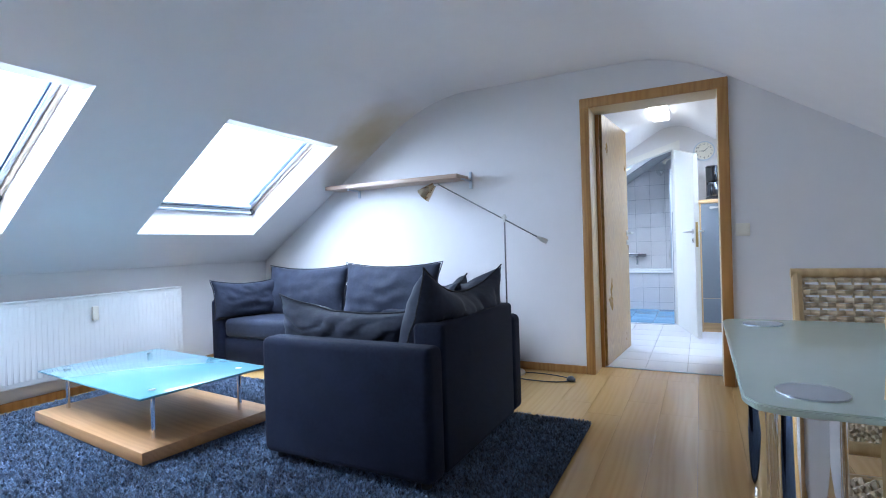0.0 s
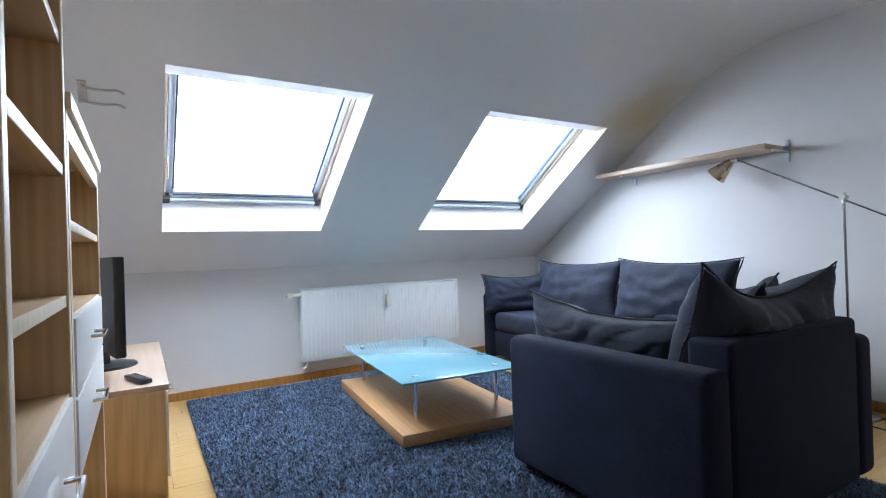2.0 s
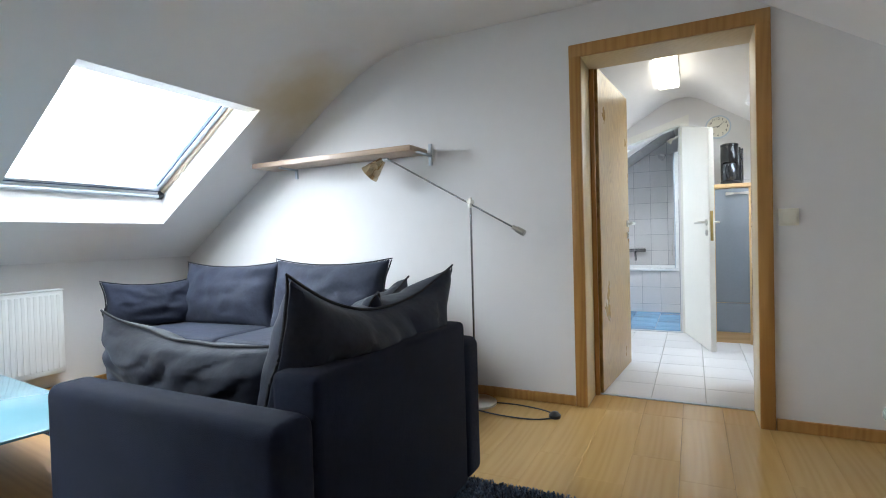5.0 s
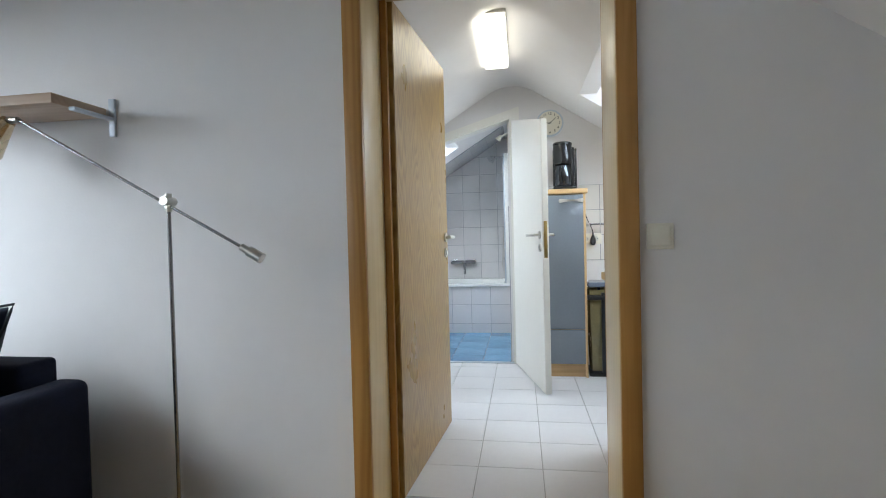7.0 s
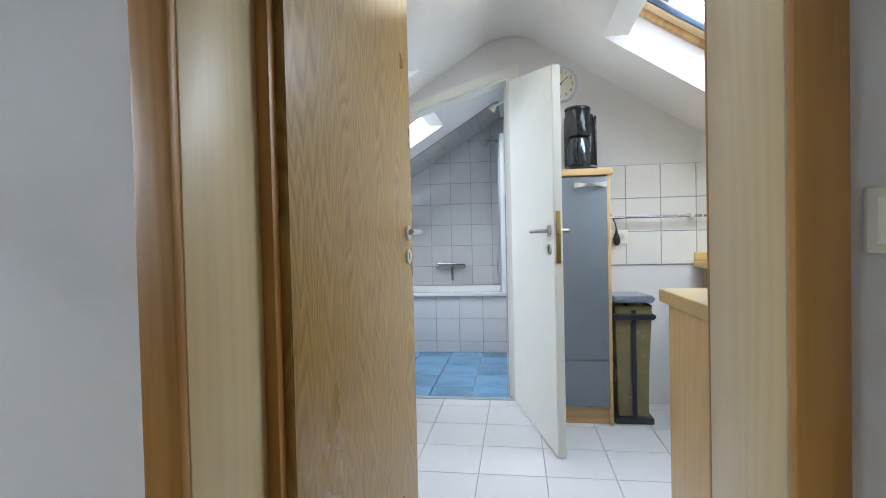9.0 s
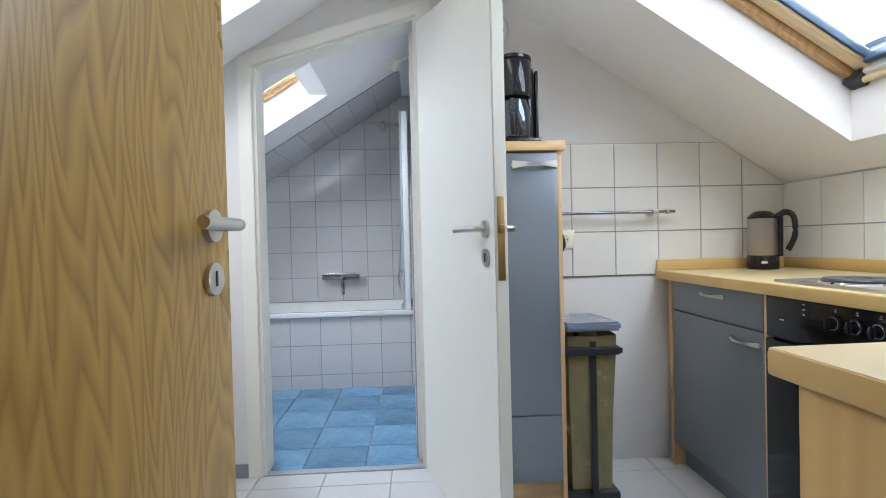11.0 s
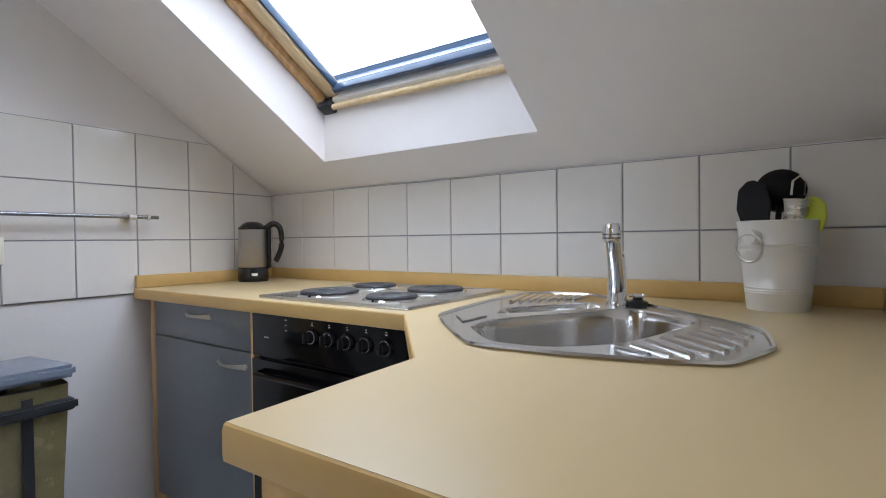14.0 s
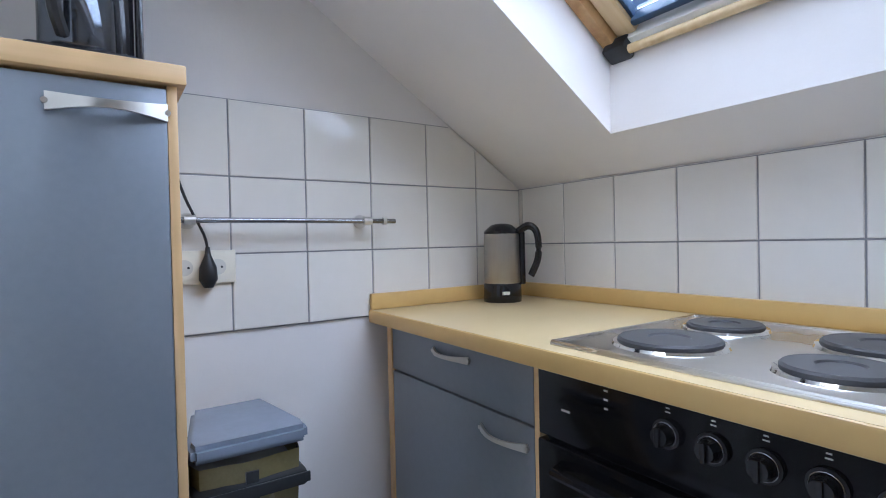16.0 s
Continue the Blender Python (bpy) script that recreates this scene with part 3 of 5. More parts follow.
M_BRASSY = mat("warm_nickel", (0.55, 0.45, 0.3), 0.25, 1.0, var=0.06)
M_BRASS = mat("dull_brass", (0.5, 0.36, 0.14), 0.35, 1.0, var=0.1)
door_leaf(pose(0.05, 0.262, 0, 0, 0, -4.8), 0.86, 1.985, 1.985, M_LEAF, "open oak veneer door leaf with satin lever handle", "oak_door_leaf", M_NICKEL)

# ---- the bathroom door ----
door2 = thing("door_2", pose(0, YE, 0), "white painted bathroom door frame with a slanted head", "door")
tagged(door2, kind="structure")


def slanted(x):
    return 1.81 + 0.305 * (x + 0.196)


for x0, x1 in ((-0.27, -0.21), (0.508, 0.572)):
    part("casing_post", prism(B(), [(x0, 0), (x1, 0), (x1, slanted(x1) + 0.05), (x0, slanted(x0) + 0.05)], "y", -0.012, 0.003, 0.003), M_DOORWHITE, door2)
part("casing_head", prism(B(), [(-0.21, slanted(-0.21) - 0.008), (0.508, slanted(0.508) - 0.008), (0.508, slanted(0.508) + 0.05), (-0.21, slanted(-0.21) + 0.05)], "y", -0.0125, 0.003, 0.003), M_DOORWHITE, door2)
for x0, x1 in ((-0.2145, -0.196), (0.494, 0.5125)):
    part("lining", prism(B(), [(x0, 0), (x1, 0), (x1, slanted(x1)), (x0, slanted(x0))], "y", 0.003, 0.118), M_DOORWHITE, door2)
part("lining_head", prism(B(), [(-0.196, slanted(-0.196) - 0.02), (0.494, slanted(0.494) - 0.02), (0.494, slanted(0.494) - 0.001), (-0.196, slanted(-0.196) - 0.001)], "y", 0.003, 0.118), M_DOORWHITE, door2)
part("threshold_strip", box(B(), -0.196, 0.0, 0, 0.494, 0.04, 0.006, 0.002), M_ALU, door2)
door_leaf(pose(0.51, 2.452, 0, 0, 0, 180 + 13.8) @ Matrix.Diagonal((-1, 1, 1, 1)), 0.835, 1.985, 1.80, M_DOORWHITE, "open white bathroom door leaf with a slanted top", "white_door_leaf", M_NICKEL)


# ---- living room ----
def pillow(bm, w, h, t, pinch=0.05, sag=0.0, n=30, seed=0, crease=0.1):
    """A stuffed cushion in its own x-z plane, thick along y, with drawn-out corners and soft creases."""
    grid = {}
    for side in (-1, 1):
        for i in range(n + 1):
            for j in range(n + 1):
                u, v = 2 * i / n - 1, 2 * j / n - 1
                edge = max(abs(u), abs(v))
                if side > 0 and edge > 0.999:
                    grid[side, i, j] = grid[-1, i, j]
                    continue
                corner = abs(u * v) ** 3
                px = u * w / 2 * (1 - pinch * (1 - abs(v) ** 2) * abs(u) ** 2 + 0.055 * corner)
                pz = v * h / 2 * (1 - pinch * (1 - abs(u) ** 2) * abs(v) ** 2 + 0.055 * corner)
                puff = ((1 - abs(u) ** 2.6) * (1 - abs(v) ** 2.6)) ** 0.45
                wob = noise.noise(Vector((u * 2.2 + seed * 7.1, v * 2.2, side * 0.6))) * 0.14 + noise.noise(Vector((u * 5 + seed * 3.3, v * 2.2, side))) * 0.12 + 0.06 * math.sin(9 * u + 5 * v + seed) * (1 - abs(v)) * abs(u)
                fold = noise.noise(Vector((u * 2.6 + v * 0.9 + seed * 4.7, v * 1.1 - u * 0.5, side * 2 + seed)))
                wob -= crease * max(0.0, 1 - 7 * abs(fold)) * (0.35 + 0.65 * edge)
                py = side * t / 2 * puff * (1 + wob)
                pz -= sag * (1 - u * u) * (v + 1) / 2
                grid[side, i, j] = bm.verts.new((px, py + 0.012 * noise.noise(Vector((u * 3, v * 3, seed))), pz + h / 2))
    for side in (-1, 1):
        for i in range(n):
            for j in range(n):
                q = [grid[side, i, j], grid[side, i + 1, j], grid[side, i + 1, j + 1], grid[side, i, j + 1]]
                bm.faces.new(q if side < 0 else q[::-1])
    rim = [(i, 0) for i in range(n)] + [(n, j) for j in range(n)] + [(i, n) for i in range(n, 0, -1)] + [(0, j) for j in range(n, 0, -1)]
    return [grid[-1, i, j].co.copy() for i, j in rim]


def cushion(m, w, h, t, label, group, seed, sag=0.0, crease=0.08):
    c = thing("cushion", m, label, "cushion", group)
    bm = B()
    rim = pillow(bm, w, h, t, pinch=0.035, sag=sag, seed=seed, crease=crease)
    cover = part("cover", bm, M_CUSHION, c)
    sub = cover.modifiers.new("soft", "SUBSURF")
    sub.levels = sub.render_levels = 1
    part("piping", tube(B(), rim, 0.0045, 6, closed=True), M_PIPING, c, "dark piped seam")
    return c


def sofa(m, length, depth, arm_h, back_h, label, seats):
    """Seat along +x of its own axes, back at y = 0, front at y = -depth, arms at both ends."""
    s = thing("sofa", m, label, "sofa", "pair of sofas")
    part("back", box(B(), 0.131, -0.15, 0.03, length - 0.131, -0.001, back_h, 0.02, 3), M_SOFA, s)
    for x0, x1 in ((0.0, 0.13), (length - 0.13, length)):
        part("arm", box(B(), x0, -depth, 0.03, x1, 0.0, arm_h, 0.034, 4), M_SOFA, s)
    part("base", box(B(), 0.13, -depth + 0.03, 0.05, length - 0.13, -0.15, 0.26, 0.015), M_SOFA, s)
    w = (length - 0.26) / seats
    for k in range(seats):
        part("seat_cushion", box(B(), 0.13 + k * w + 0.004, -depth + 0.02, 0.26, 0.13 + (k + 1) * w - 0.004, -0.16, 0.42, 0.045, 4), M_CUSHION, s)
    for x in (0.06, length - 0.06):
        for y in (-0.06, -depth + 0.06):
            part("foot", rod(B(), (x, y, 0), (x, y, 0.035), 0.022), M_DARK, s)
    return s


# the near sofa stands with its back to the walkway, a few degrees askew
SOFA1 = pose(-0.172, -1.06, 0.03, 0, 0, -90.5)
sofa(SOFA1, 1.08, 0.9, 0.565, 0.64, "dark navy fabric sofa seen from behind on the rug", 2)
SOFA2 = pose(-3.04, -0.12, 0.0)
sofa(SOFA2, 2.1, 0.75, 0.585, 0.66, "dark navy fabric sofa against the white wall", 2)


def put(base, x, y, z, rx, ry, rz):
    return base @ pose(x, y, z, rx, ry, rz)


G = "sofa cushions"
cushion(put(SOFA2, 0.62, -0.28, 0.395, -14, 0, 4), 0.86, 0.46, 0.2, "navy back cushion on the wall sofa", G, 1, 0.02)
cushion(put(SOFA2, 1.49, -0.25, 0.395, -12, 0, -2), 0.93, 0.47, 0.2, "navy back cushion on the wall sofa", G, 2, 0.02)
cushion(put(SOFA2, 0.22, -0.5, 0.42, -10, 0, 70), 0.62, 0.33, 0.16, "navy arm cushion leaning on the sofa arm", G, 3, 0.03)
cushion(put(SOFA1, 0.5, -0.25, 0.38, -18, -2, 1), 0.88, 0.49, 0.3, "dark grey creased back cushion", G, 4, 0.11, 0.26)
cushion(put(SOFA1, 0.81, -0.6, 0.42, -8, -4, -88), 0.78, 0.29, 0.2, "grey cushion slumped against the sofa arm", G, 5, 0.04, 0.26)
cushion(put(SOFA1, 0.3, -0.46, 0.42, -32, 0, 22), 0.6, 0.42, 0.18, "grey cushion leaning in the sofa corner", G, 6, 0.05, 0.26)

# coffee table
tab = thing("coffee_table", pose(-2.13, -1.99, 0.03, 0, 0, -6), "low coffee table with frosted glass top and beech plinth", "table")
part("tabletop", box(B(), -0.6, -0.35, 0.285, 0.6, 0.35, 0.297, 0.004), M_FROST, tab, "frosted pale blue glass top")
part("plinth", box(B(), -0.6, -0.37, 0.0, 0.64, 0.37, 0.06, 0.004), M_BEECH_RED, tab, "beech veneer plinth")
for x in (-0.49, 0.49):
    for y in (-0.24, 0.24):
        part("leg", rod(B(), (x, y, 0.06), (x, y, 0.285), 0.011, 14), M_CHROME, tab)
        part("cap", rod(B(), (x, y, 0.297), (x, y, 0.3), 0.017, 18), M_NICKEL, tab)

# radiator
rad = thing("radiator", pose(XL, -2.44, 0), "white panel radiator under the skylights", "radiator")
bm = box(B(), 0.03, 0.0, 0.158, 0.10, 1.41, 0.703, 0.006)
part("panel", bm, M_RADIATOR, rad)
bm = B()
for k in range(42):
    y = 0.03 + k * (1.35 / 41)
    box(bm, 0.0985, y - 0.011, 0.19, 0.1025, y + 0.011, 0.68, 0.002, 1)
part("ribs", bm, M_RADIATOR, rad)
part("top_grille", box(B(), 0.025, -0.004, 0.703, 0.104, 1.414, 0.715, 0.003), M_RADIATOR, rad)
part("heat_meter", box(B(), 0.106, 0.69, 0.53, 0.13, 0.73, 0.63, 0.006), M_WHITE_P, rad, "small white heat cost meter")
part("valve", rod(B(), (0.07, -0.09, 0.67), (0.07, 0.0, 0.67), 0.018), M_WHITE_P, rad)
part("valve_head", rod(B(), (0.07, -0.09, 0.67), (0.12, -0.09, 0.67), 0.02), M_WHITE_P, rad)
part("pipe", tube(B(), [(0.06, 0.05, 0.16), (0.06, 0.04, 0.12), (0.02, 0.03, 0.1), (0.0, 0.03, 0.1)], 0.008), M_RADIATOR, rad)
for y in (0.2, 1.2):
    part("bracket", box(B(), 0.0, y - 0.015, 0.3, 0.03, y + 0.015, 0.6), M_RADIATOR, rad)

# wall shelf over the sofa
ws = thing("wall_shelf", pose(-1.6, 0, 1.522), "beech wall shelf on two grey brackets", "shelf")
part("board", box(B(), -0.66, -0.235, 0.0, 0.66, -0.012, 0.034, 0.002), M_BENCH, ws)
for x in (-0.45, 0.68):
    bm = box(B(), x - 0.012, -0.012, -0.07, x + 0.012, 0.0, 0.07, 0.002)
    box(bm, x - 0.012, -0.18, -0.012, x + 0.012, -0.01, 0.0, 0.002)
    part("bracket", bm, M_ALU, ws)

# floor lamp with a counterweight arm
fl = thing("floor_lamp", pose(-0.575, -0.175, 0), "slim nickel reading lamp with a balanced arm", "floor lamp")
part("base", lathe(B(), [(0.125, 0.0), (0.125, 0.012), (0.115, 0.02), (0.02, 0.026), (0.012, 0.05)]), M_NICKEL, fl)
part("pole", rod(B(), (0, 0, 0.02), (0, 0, 1.19), 0.0065), M_RAIL, fl)
bm = rod(B(), (0, -0.025, 1.19), (0, 0.025, 1.19), 0.015, 16)
rod(bm, (0, 0, 1.155), (0, 0, 1.215), 0.011)
part("joint", bm, M_NICKEL, fl)
arm_a, arm_b = Vector((0.28, 0.0, 1.02)), Vector((-0.56, 0.0, 1.49))
part("arm", rod(B(), arm_a, arm_b, 0.005), M_RAIL, fl)
bm = rod(B(), arm_a, arm_a + (arm_a - arm_b).normalized() * 0.05, 0.018, 16)
rod(bm, arm_a - (arm_a - arm_b).normalized() * 0.03, arm_a, 0.012, 16)
part("counterweight", bm, M_NICKEL, fl)
sh = Vector((-0.6, 0, 1.49))
sd = Vector((-0.75, -0.1, -0.65)).normalized()
part("shade", rod(B(), sh, sh + sd * 0.13, 0.022, 24, 0.065), M_BRASSY, fl, "small warm metal cone shade")
part("elbow", rod(B(), arm_b, sh, 0.012), M_NICKEL, fl)
pts = [(0.1, 0.06, 0.006), (0.25, 0.07, 0.006), (0.42, 0.03, 0.006), (0.49, -0.04, 0.006), (0.4, -0.12, 0.006), (0.22, -0.13, 0.006), (0.06, -0.1, 0.006)]
cord = thing("power_cord", pose(-0.575, -0.2, 0), "black lamp cord with a round plug on the floor", "cable")
part("cord", tube(B(), eased(pts, 6), 0.004, 6), M_DARK, cord)
part("plug", lathe(B(), [(0.0, 0), (0.03, 0.004), (0.032, 0.02), (0.016, 0.036), (0.0, 0.038)], 16, (0.49, -0.05, 0)), M_DARK, cord)

# light switch beside the door
sw = thing("light_switch", pose(1.003, 0, 1.036), "cream square rocker light switch", "light switch")
part("frame", box(B(), -0.041, -0.009, -0.041, 0.041, 0.0, 0.041, 0.004), M_WHITE_P, sw)
part("rocker", box(B(), -0.03, -0.014, -0.03, 0.03, -0.008, 0.03, 0.003), M_WHITE_P, sw)


# wall units
def bow_handle(bm, x, y, z, half, out=0.028, r=0.005):
    """A square bow handle lying along x, standing off along +y."""
    tube(bm, [(x - half, y, z), (x - half, y + out, z), (x + half, y + out, z), (x + half, y, z)], r, 6)
    return bm


YF, YW = -3.6, YB
u1 = thing("shelf_unit", pose(0, 0, 0), "tall beech shelf unit with white drawers", "shelf unit", "wall units")
for x0, x1 in ((-0.60, -0.575), (-0.07, -0.045)):
    part("side_panel", box(B(), x0, YW + 0.005, 0.0, x1, YF - 0.002, 2.0, 0.001), M_BEECH_Z, u1)
    part("front_edge", box(B(), x0, YF - 0.002, 0.0, x1, YF, 2.0, 0.0008), M_MAPLE, u1, "pale maple edge strip")
part("back_panel", box(B(), -0.575, YW + 0.004, 0.05, -0.07, YW + 0.012, 1.98), M_BEECH_Z, u1)
for z in (1.98, 1.7, 1.42, 1.16, 0.905, 0.715):
    sb = part("shelf_board", box(B(), -0.575, YW + 0.012, z - 0.022, -0.07, YF - 0.006, z, 0.001), M_BEECH, u1)
    part("front_edge", box(B(), -0.575, YF - 0.006, z - 0.022, -0.07, YF - 0.004, z, 0.0008), M_MAPLE, sb)
for z0, z1 in ((0.05, 0.27), (0.272, 0.49), (0.492, 0.712)):
    dr = part("drawer", box(B(), -0.572, YF - 0.016, z0, -0.073, YF + 0.002, z1 - 0.005, 0.002), M_WHITE, u1, "white drawer front")
    part("handle", bow_handle(B(), -0.35, YF + 0.002, (z0 + z1) / 2, 0.06), M_CHROME, dr)
part("plinth", box(B(), -0.575, YW + 0.02, 0.0, -0.07, YF - 0.03, 0.05), M_BEECH, u1)

u2 = thing("shelf_unit", pose(0, 0, 0), "lower beech shelf unit with two white drawers", "shelf unit", "wall units")
for x0, x1 in ((-0.64, -0.614), (-1.47, -1.445)):
    part("side_panel", box(B(), x0, YW + 0.005, 0.0, x1, YF - 0.002, 1.28, 0.001), M_BEECH_Z, u2)
    part("front_edge", box(B(), x0, YF - 0.002, 0.0, x1, YF, 1.28, 0.0008), M_MAPLE, u2, "pale maple edge strip")
    for z in (0.95, 1.15):
        part("cam_cap", rod(B(), (x0 - 0.001, YF - 0.09, z), (x1 + 0.001, YF - 0.09, z), 0.008, 12), M_MAPLE, u2)
part("back_panel", box(B(), -1.445, YW + 0.004, 0.05, -0.64, YW + 0.012, 1.275), M_BEECH_Z, u2)
part("top_board", box(B(), -1.475, YW + 0.005, 1.28, -0.61, YF + 0.01, 1.315, 0.003), M_MAPLE, u2)
part("fascia", box(B(), -1.445, YF - 0.02, 1.225, -0.64, YF - 0.001, 1.279, 0.001), M_MAPLE, u2, "pale maple fascia")
for z in (1.06, 0.86, 0.05):
    sb = part("shelf_board", box(B(), -1.445, YW + 0.012, z - 0.022, -0.64, YF - 0.006, z, 0.001), M_BEECH, u2)
    part("front_edge", box(B(), -1.445, YF - 0.006, z - 0.022, -0.64, YF - 0.004, z, 0.0008), M_MAPLE, sb)
for z0, z1 in ((0.69, 0.856), (0.517, 0.688)):
    dr = part("drawer", box(B(), -1.443, YF - 0.016, z0, -0.642, YF + 0.004, z1 - 0.004, 0.002), M_WHITE, u2, "white drawer front")
    part("handle", bow_handle(B(), -1.04, YF + 0.004, (z0 + z1) / 2, 0.06), M_CHROME, dr)

bench = thing("tv_bench", pose(-1.72, -3.4, 0), "low beech television bench with white doors", "bench")
part("top", box(B(), -1.28, -0.54, 0.435, 0.0, 0.01, 0.46, 0.003), M_BENCH, bench)
for x in (-1.26, -0.655, -0.025):
    part("side_panel", box(B(), x, -0.52, 0.0, x + 0.022, -0.004, 0.435, 0.002), M_BEECH_Z, bench)
part("floor_board", box(B(), -1.238, -0.52, 0.05, -0.025, -0.02, 0.07), M_BEECH, bench)
part("back_panel", box(B(), -1.26, -0.53, 0.04, 0.0, -0.52, 0.4), M_BEECH, bench)
for x0, x1 in ((-1.235, -0.66), (-0.63, -0.03)):
    d = part("door", box(B(), x0, -0.012, 0.07, x1, 0.006, 0.42, 0.002), M_WHITE, bench, "white cupboard door")
    part("handle", bow_handle(B(), (x0 + x1) / 2, 0.006, 0.375, 0.05), M_CHROME, d)

tv = thing("television", pose(-2.3, -3.63, 0.46, 0, 0, 12), "flat black television on an oval foot", "television")
part("foot", lathe(B(), [(0.0, 0.0), (0.13, 0.0), (0.125, 0.012), (0.03, 0.02), (0.0, 0.02)]), M_DARK, tv)
part("neck", box(B(), -0.03, -0.02, 0.015, 0.03, 0.01, 0.12, 0.004), M_DARK, tv)
part("casing", box(B(), -0.37, -0.03, 0.09, 0.37, 0.015, 0.53, 0.008), M_DARK, tv)
part("screen", box(B(), -0.352, 0.0155, 0.112, 0.352, 0.0165, 0.514), M_BLACK_GLOSS, tv)
rc = thing("remote_control", pose(-1.86, -3.5, 0.46, 0, 0, 20), "black remote control on the bench", "remote control")
part("body", box(B(), -0.09, -0.024, 0, 0.09, 0.024, 0.02, 0.006), M_DARK, rc)
bm = B()
for i in range(6):
    for j in range(3):
        box(bm, -0.07 + i * 0.024, -0.015 + j * 0.012, 0.019, -0.06 + i * 0.024, -0.008 + j * 0.012, 0.0225)
part("buttons", bm, M_GREYFRONT, rc, "grey buttons")
hk = thing("ceiling_hook", pose(-2.06, -3.68, west_z(-2.06) - 0.012, 0, -34.6, 0), "small bent metal hooks on the sloping ceiling", "hook")
part("plate", box(B(), -0.06, -0.018, 0.0, 0.06, 0.018, 0.012, 0.003), M_NICKEL, hk)
for x in (-0.04, 0.04):
    part("prong", tube(B(), eased([(x, 0, 0.004), (x, 0.02, -0.015), (x, 0.08, -0.02), (x, 0.13, -0.012), (x, 0.16, -0.03)]), 0.0055), M_NICKEL, hk)

# dining corner
dt = thing("dining_table", pose(0.81, -2.93, 0), "frosted glass dining table on thick chrome legs", "table")
top = prism(B(), [(0.05, 0), (1.35, 0), (1.35, 0.92), (0.05, 0.92), (0.015, 0.905), (0, 0.87), (0, 0.05), (0.015, 0.015)], "z", 0.728, 0.74, 0.003)
part("tabletop", top, M_FROST2, dt, "pale green frosted glass top with rounded corners")
for x, y in ((0.1, 0.1), (0.1, 0.82), (1.25, 0.1), (1.25, 0.82)):
    leg = part("leg", rod(B(), (x, y, 0.0), (x, y, 0.715), 0.045, 32), M_CHROME, dt)
    part("flange", rod(B(), (x, y, 0.712), (x, y, 0.728), 0.05, 32), M_STEEL, leg)
    part("disc", rod(B(), (x, y, 0.74), (x, y, 0.7425), 0.05, 32), M_ALU, dt)


def dining_chair(m, label):
    c = thing("dining_chair", m, label, "chair", "chairs at the glass table")
    for x in (-0.2, 0.2):
        part("leg", tube(B(), [(x, 0.21, 0), (x, 0.2, 0.43)], 0.017, 8), M_CHAIRWOOD, c)
        part("back_post", tube(B(), [(x, -0.23, 0), (x, -0.2, 0.42), (x, -0.22, 0.65), (x, -0.26, 0.86)], 0.017, 8), M_CHAIRWOOD, c)
        part("stretcher", rod(B(), (x, -0.21, 0.22), (x, 0.2, 0.22), 0.01), M_CHAIRWOOD, c)
        part("seat_rail", rod(B(), (x, -0.2, 0.43), (x, 0.2, 0.43), 0.018), M_CHAIRWOOD, c)
    for y in (-0.2, 0.2):
        part("seat_rail", rod(B(), (-0.2, y, 0.43), (0.2, y, 0.43), 0.018), M_CHAIRWOOD, c)
    part("top_rail", rod(B(), (-0.217, -0.262, 0.86), (0.217, -0.262, 0.86), 0.017), M_CHAIRWOOD, c)
    seat, back = B(), B()
    n = 20
    for i in range(n):
        u = -0.195 + 0.39 * (i + 0.5) / n
        tube(seat, [(u, -0.2 + 0.4 * k / 24, 0.437 + 0.006 * math.cos(math.pi * (k + i))) for k in range(25)], 0.008, 5)
        tube(seat, [(-0.2 + 0.4 * k / 24, u, 0.437 - 0.006 * math.cos(math.pi * (k + i))) for k in range(25)], 0.006, 5)
    tagged(part("woven_seat", seat, M_WICKER, c, "woven rattan seat"), kind="stuff")
    for i in range(14):
        z = 0.555 + 0.0215 * i + (0.003 if i % 2 else 0.0)
        y = -0.212 - 0.05 * (z - 0.56) / 0.3
        tube(back, [(-0.19 + 0.38 * k / 16, y + 0.008 * math.cos(math.pi * (k + i)), z) for k in range(17)], 0.0098, 6)
    for k in range(9):
        u = -0.18 + 0.36 * k / 8
        tube(back, [(u, -0.21, 0.54), (u, -0.26, 0.85)], 0.004, 5)
    tagged(part("woven_back", back, M_WICKER, c, "woven rattan back panel"), kind="stuff")
    part("lower_rail", rod(B(), (-0.2, -0.21, 0.54), (0.2, -0.21, 0.54), 0.013), M_CHAIRWOOD, c)
    return c


chair = dining_chair(pose(1.25, -1.96, 0, 0, 0, 180), "beech chair with woven rattan back at the table")
copy_thing(chair, pose(1.2, -2.58, 0, 0, 0, 4))

# rug: a backing and a deep pile
RX0, RX1, RY0, RY1 = -3.14, 0.21, -3.24, -1.08
rug = thing("rug", pose(0, 0, 0), "blue grey deep pile shag rug", "rug")
part("backing", box(B(), RX0, RY0, 0.001, RX1, RY1, 0.014, 0.004), M_RUGBASE, rug)
rs = np.random.RandomState(5)
N = 230000
px = rs.uniform(RX0, RX1, N)
py = rs.uniform(RY0, RY1, N)
ang = rs.uniform(0, 2 * np.pi, N)
lean = rs.uniform(0.003, 0.013, N)
ht = rs.uniform(0.012, 0.027, N)
wid = rs.uniform(0.002, 0.004, N)
ca, sa = np.cos(ang), np.sin(ang)
V = np.zeros((N, 6, 3))
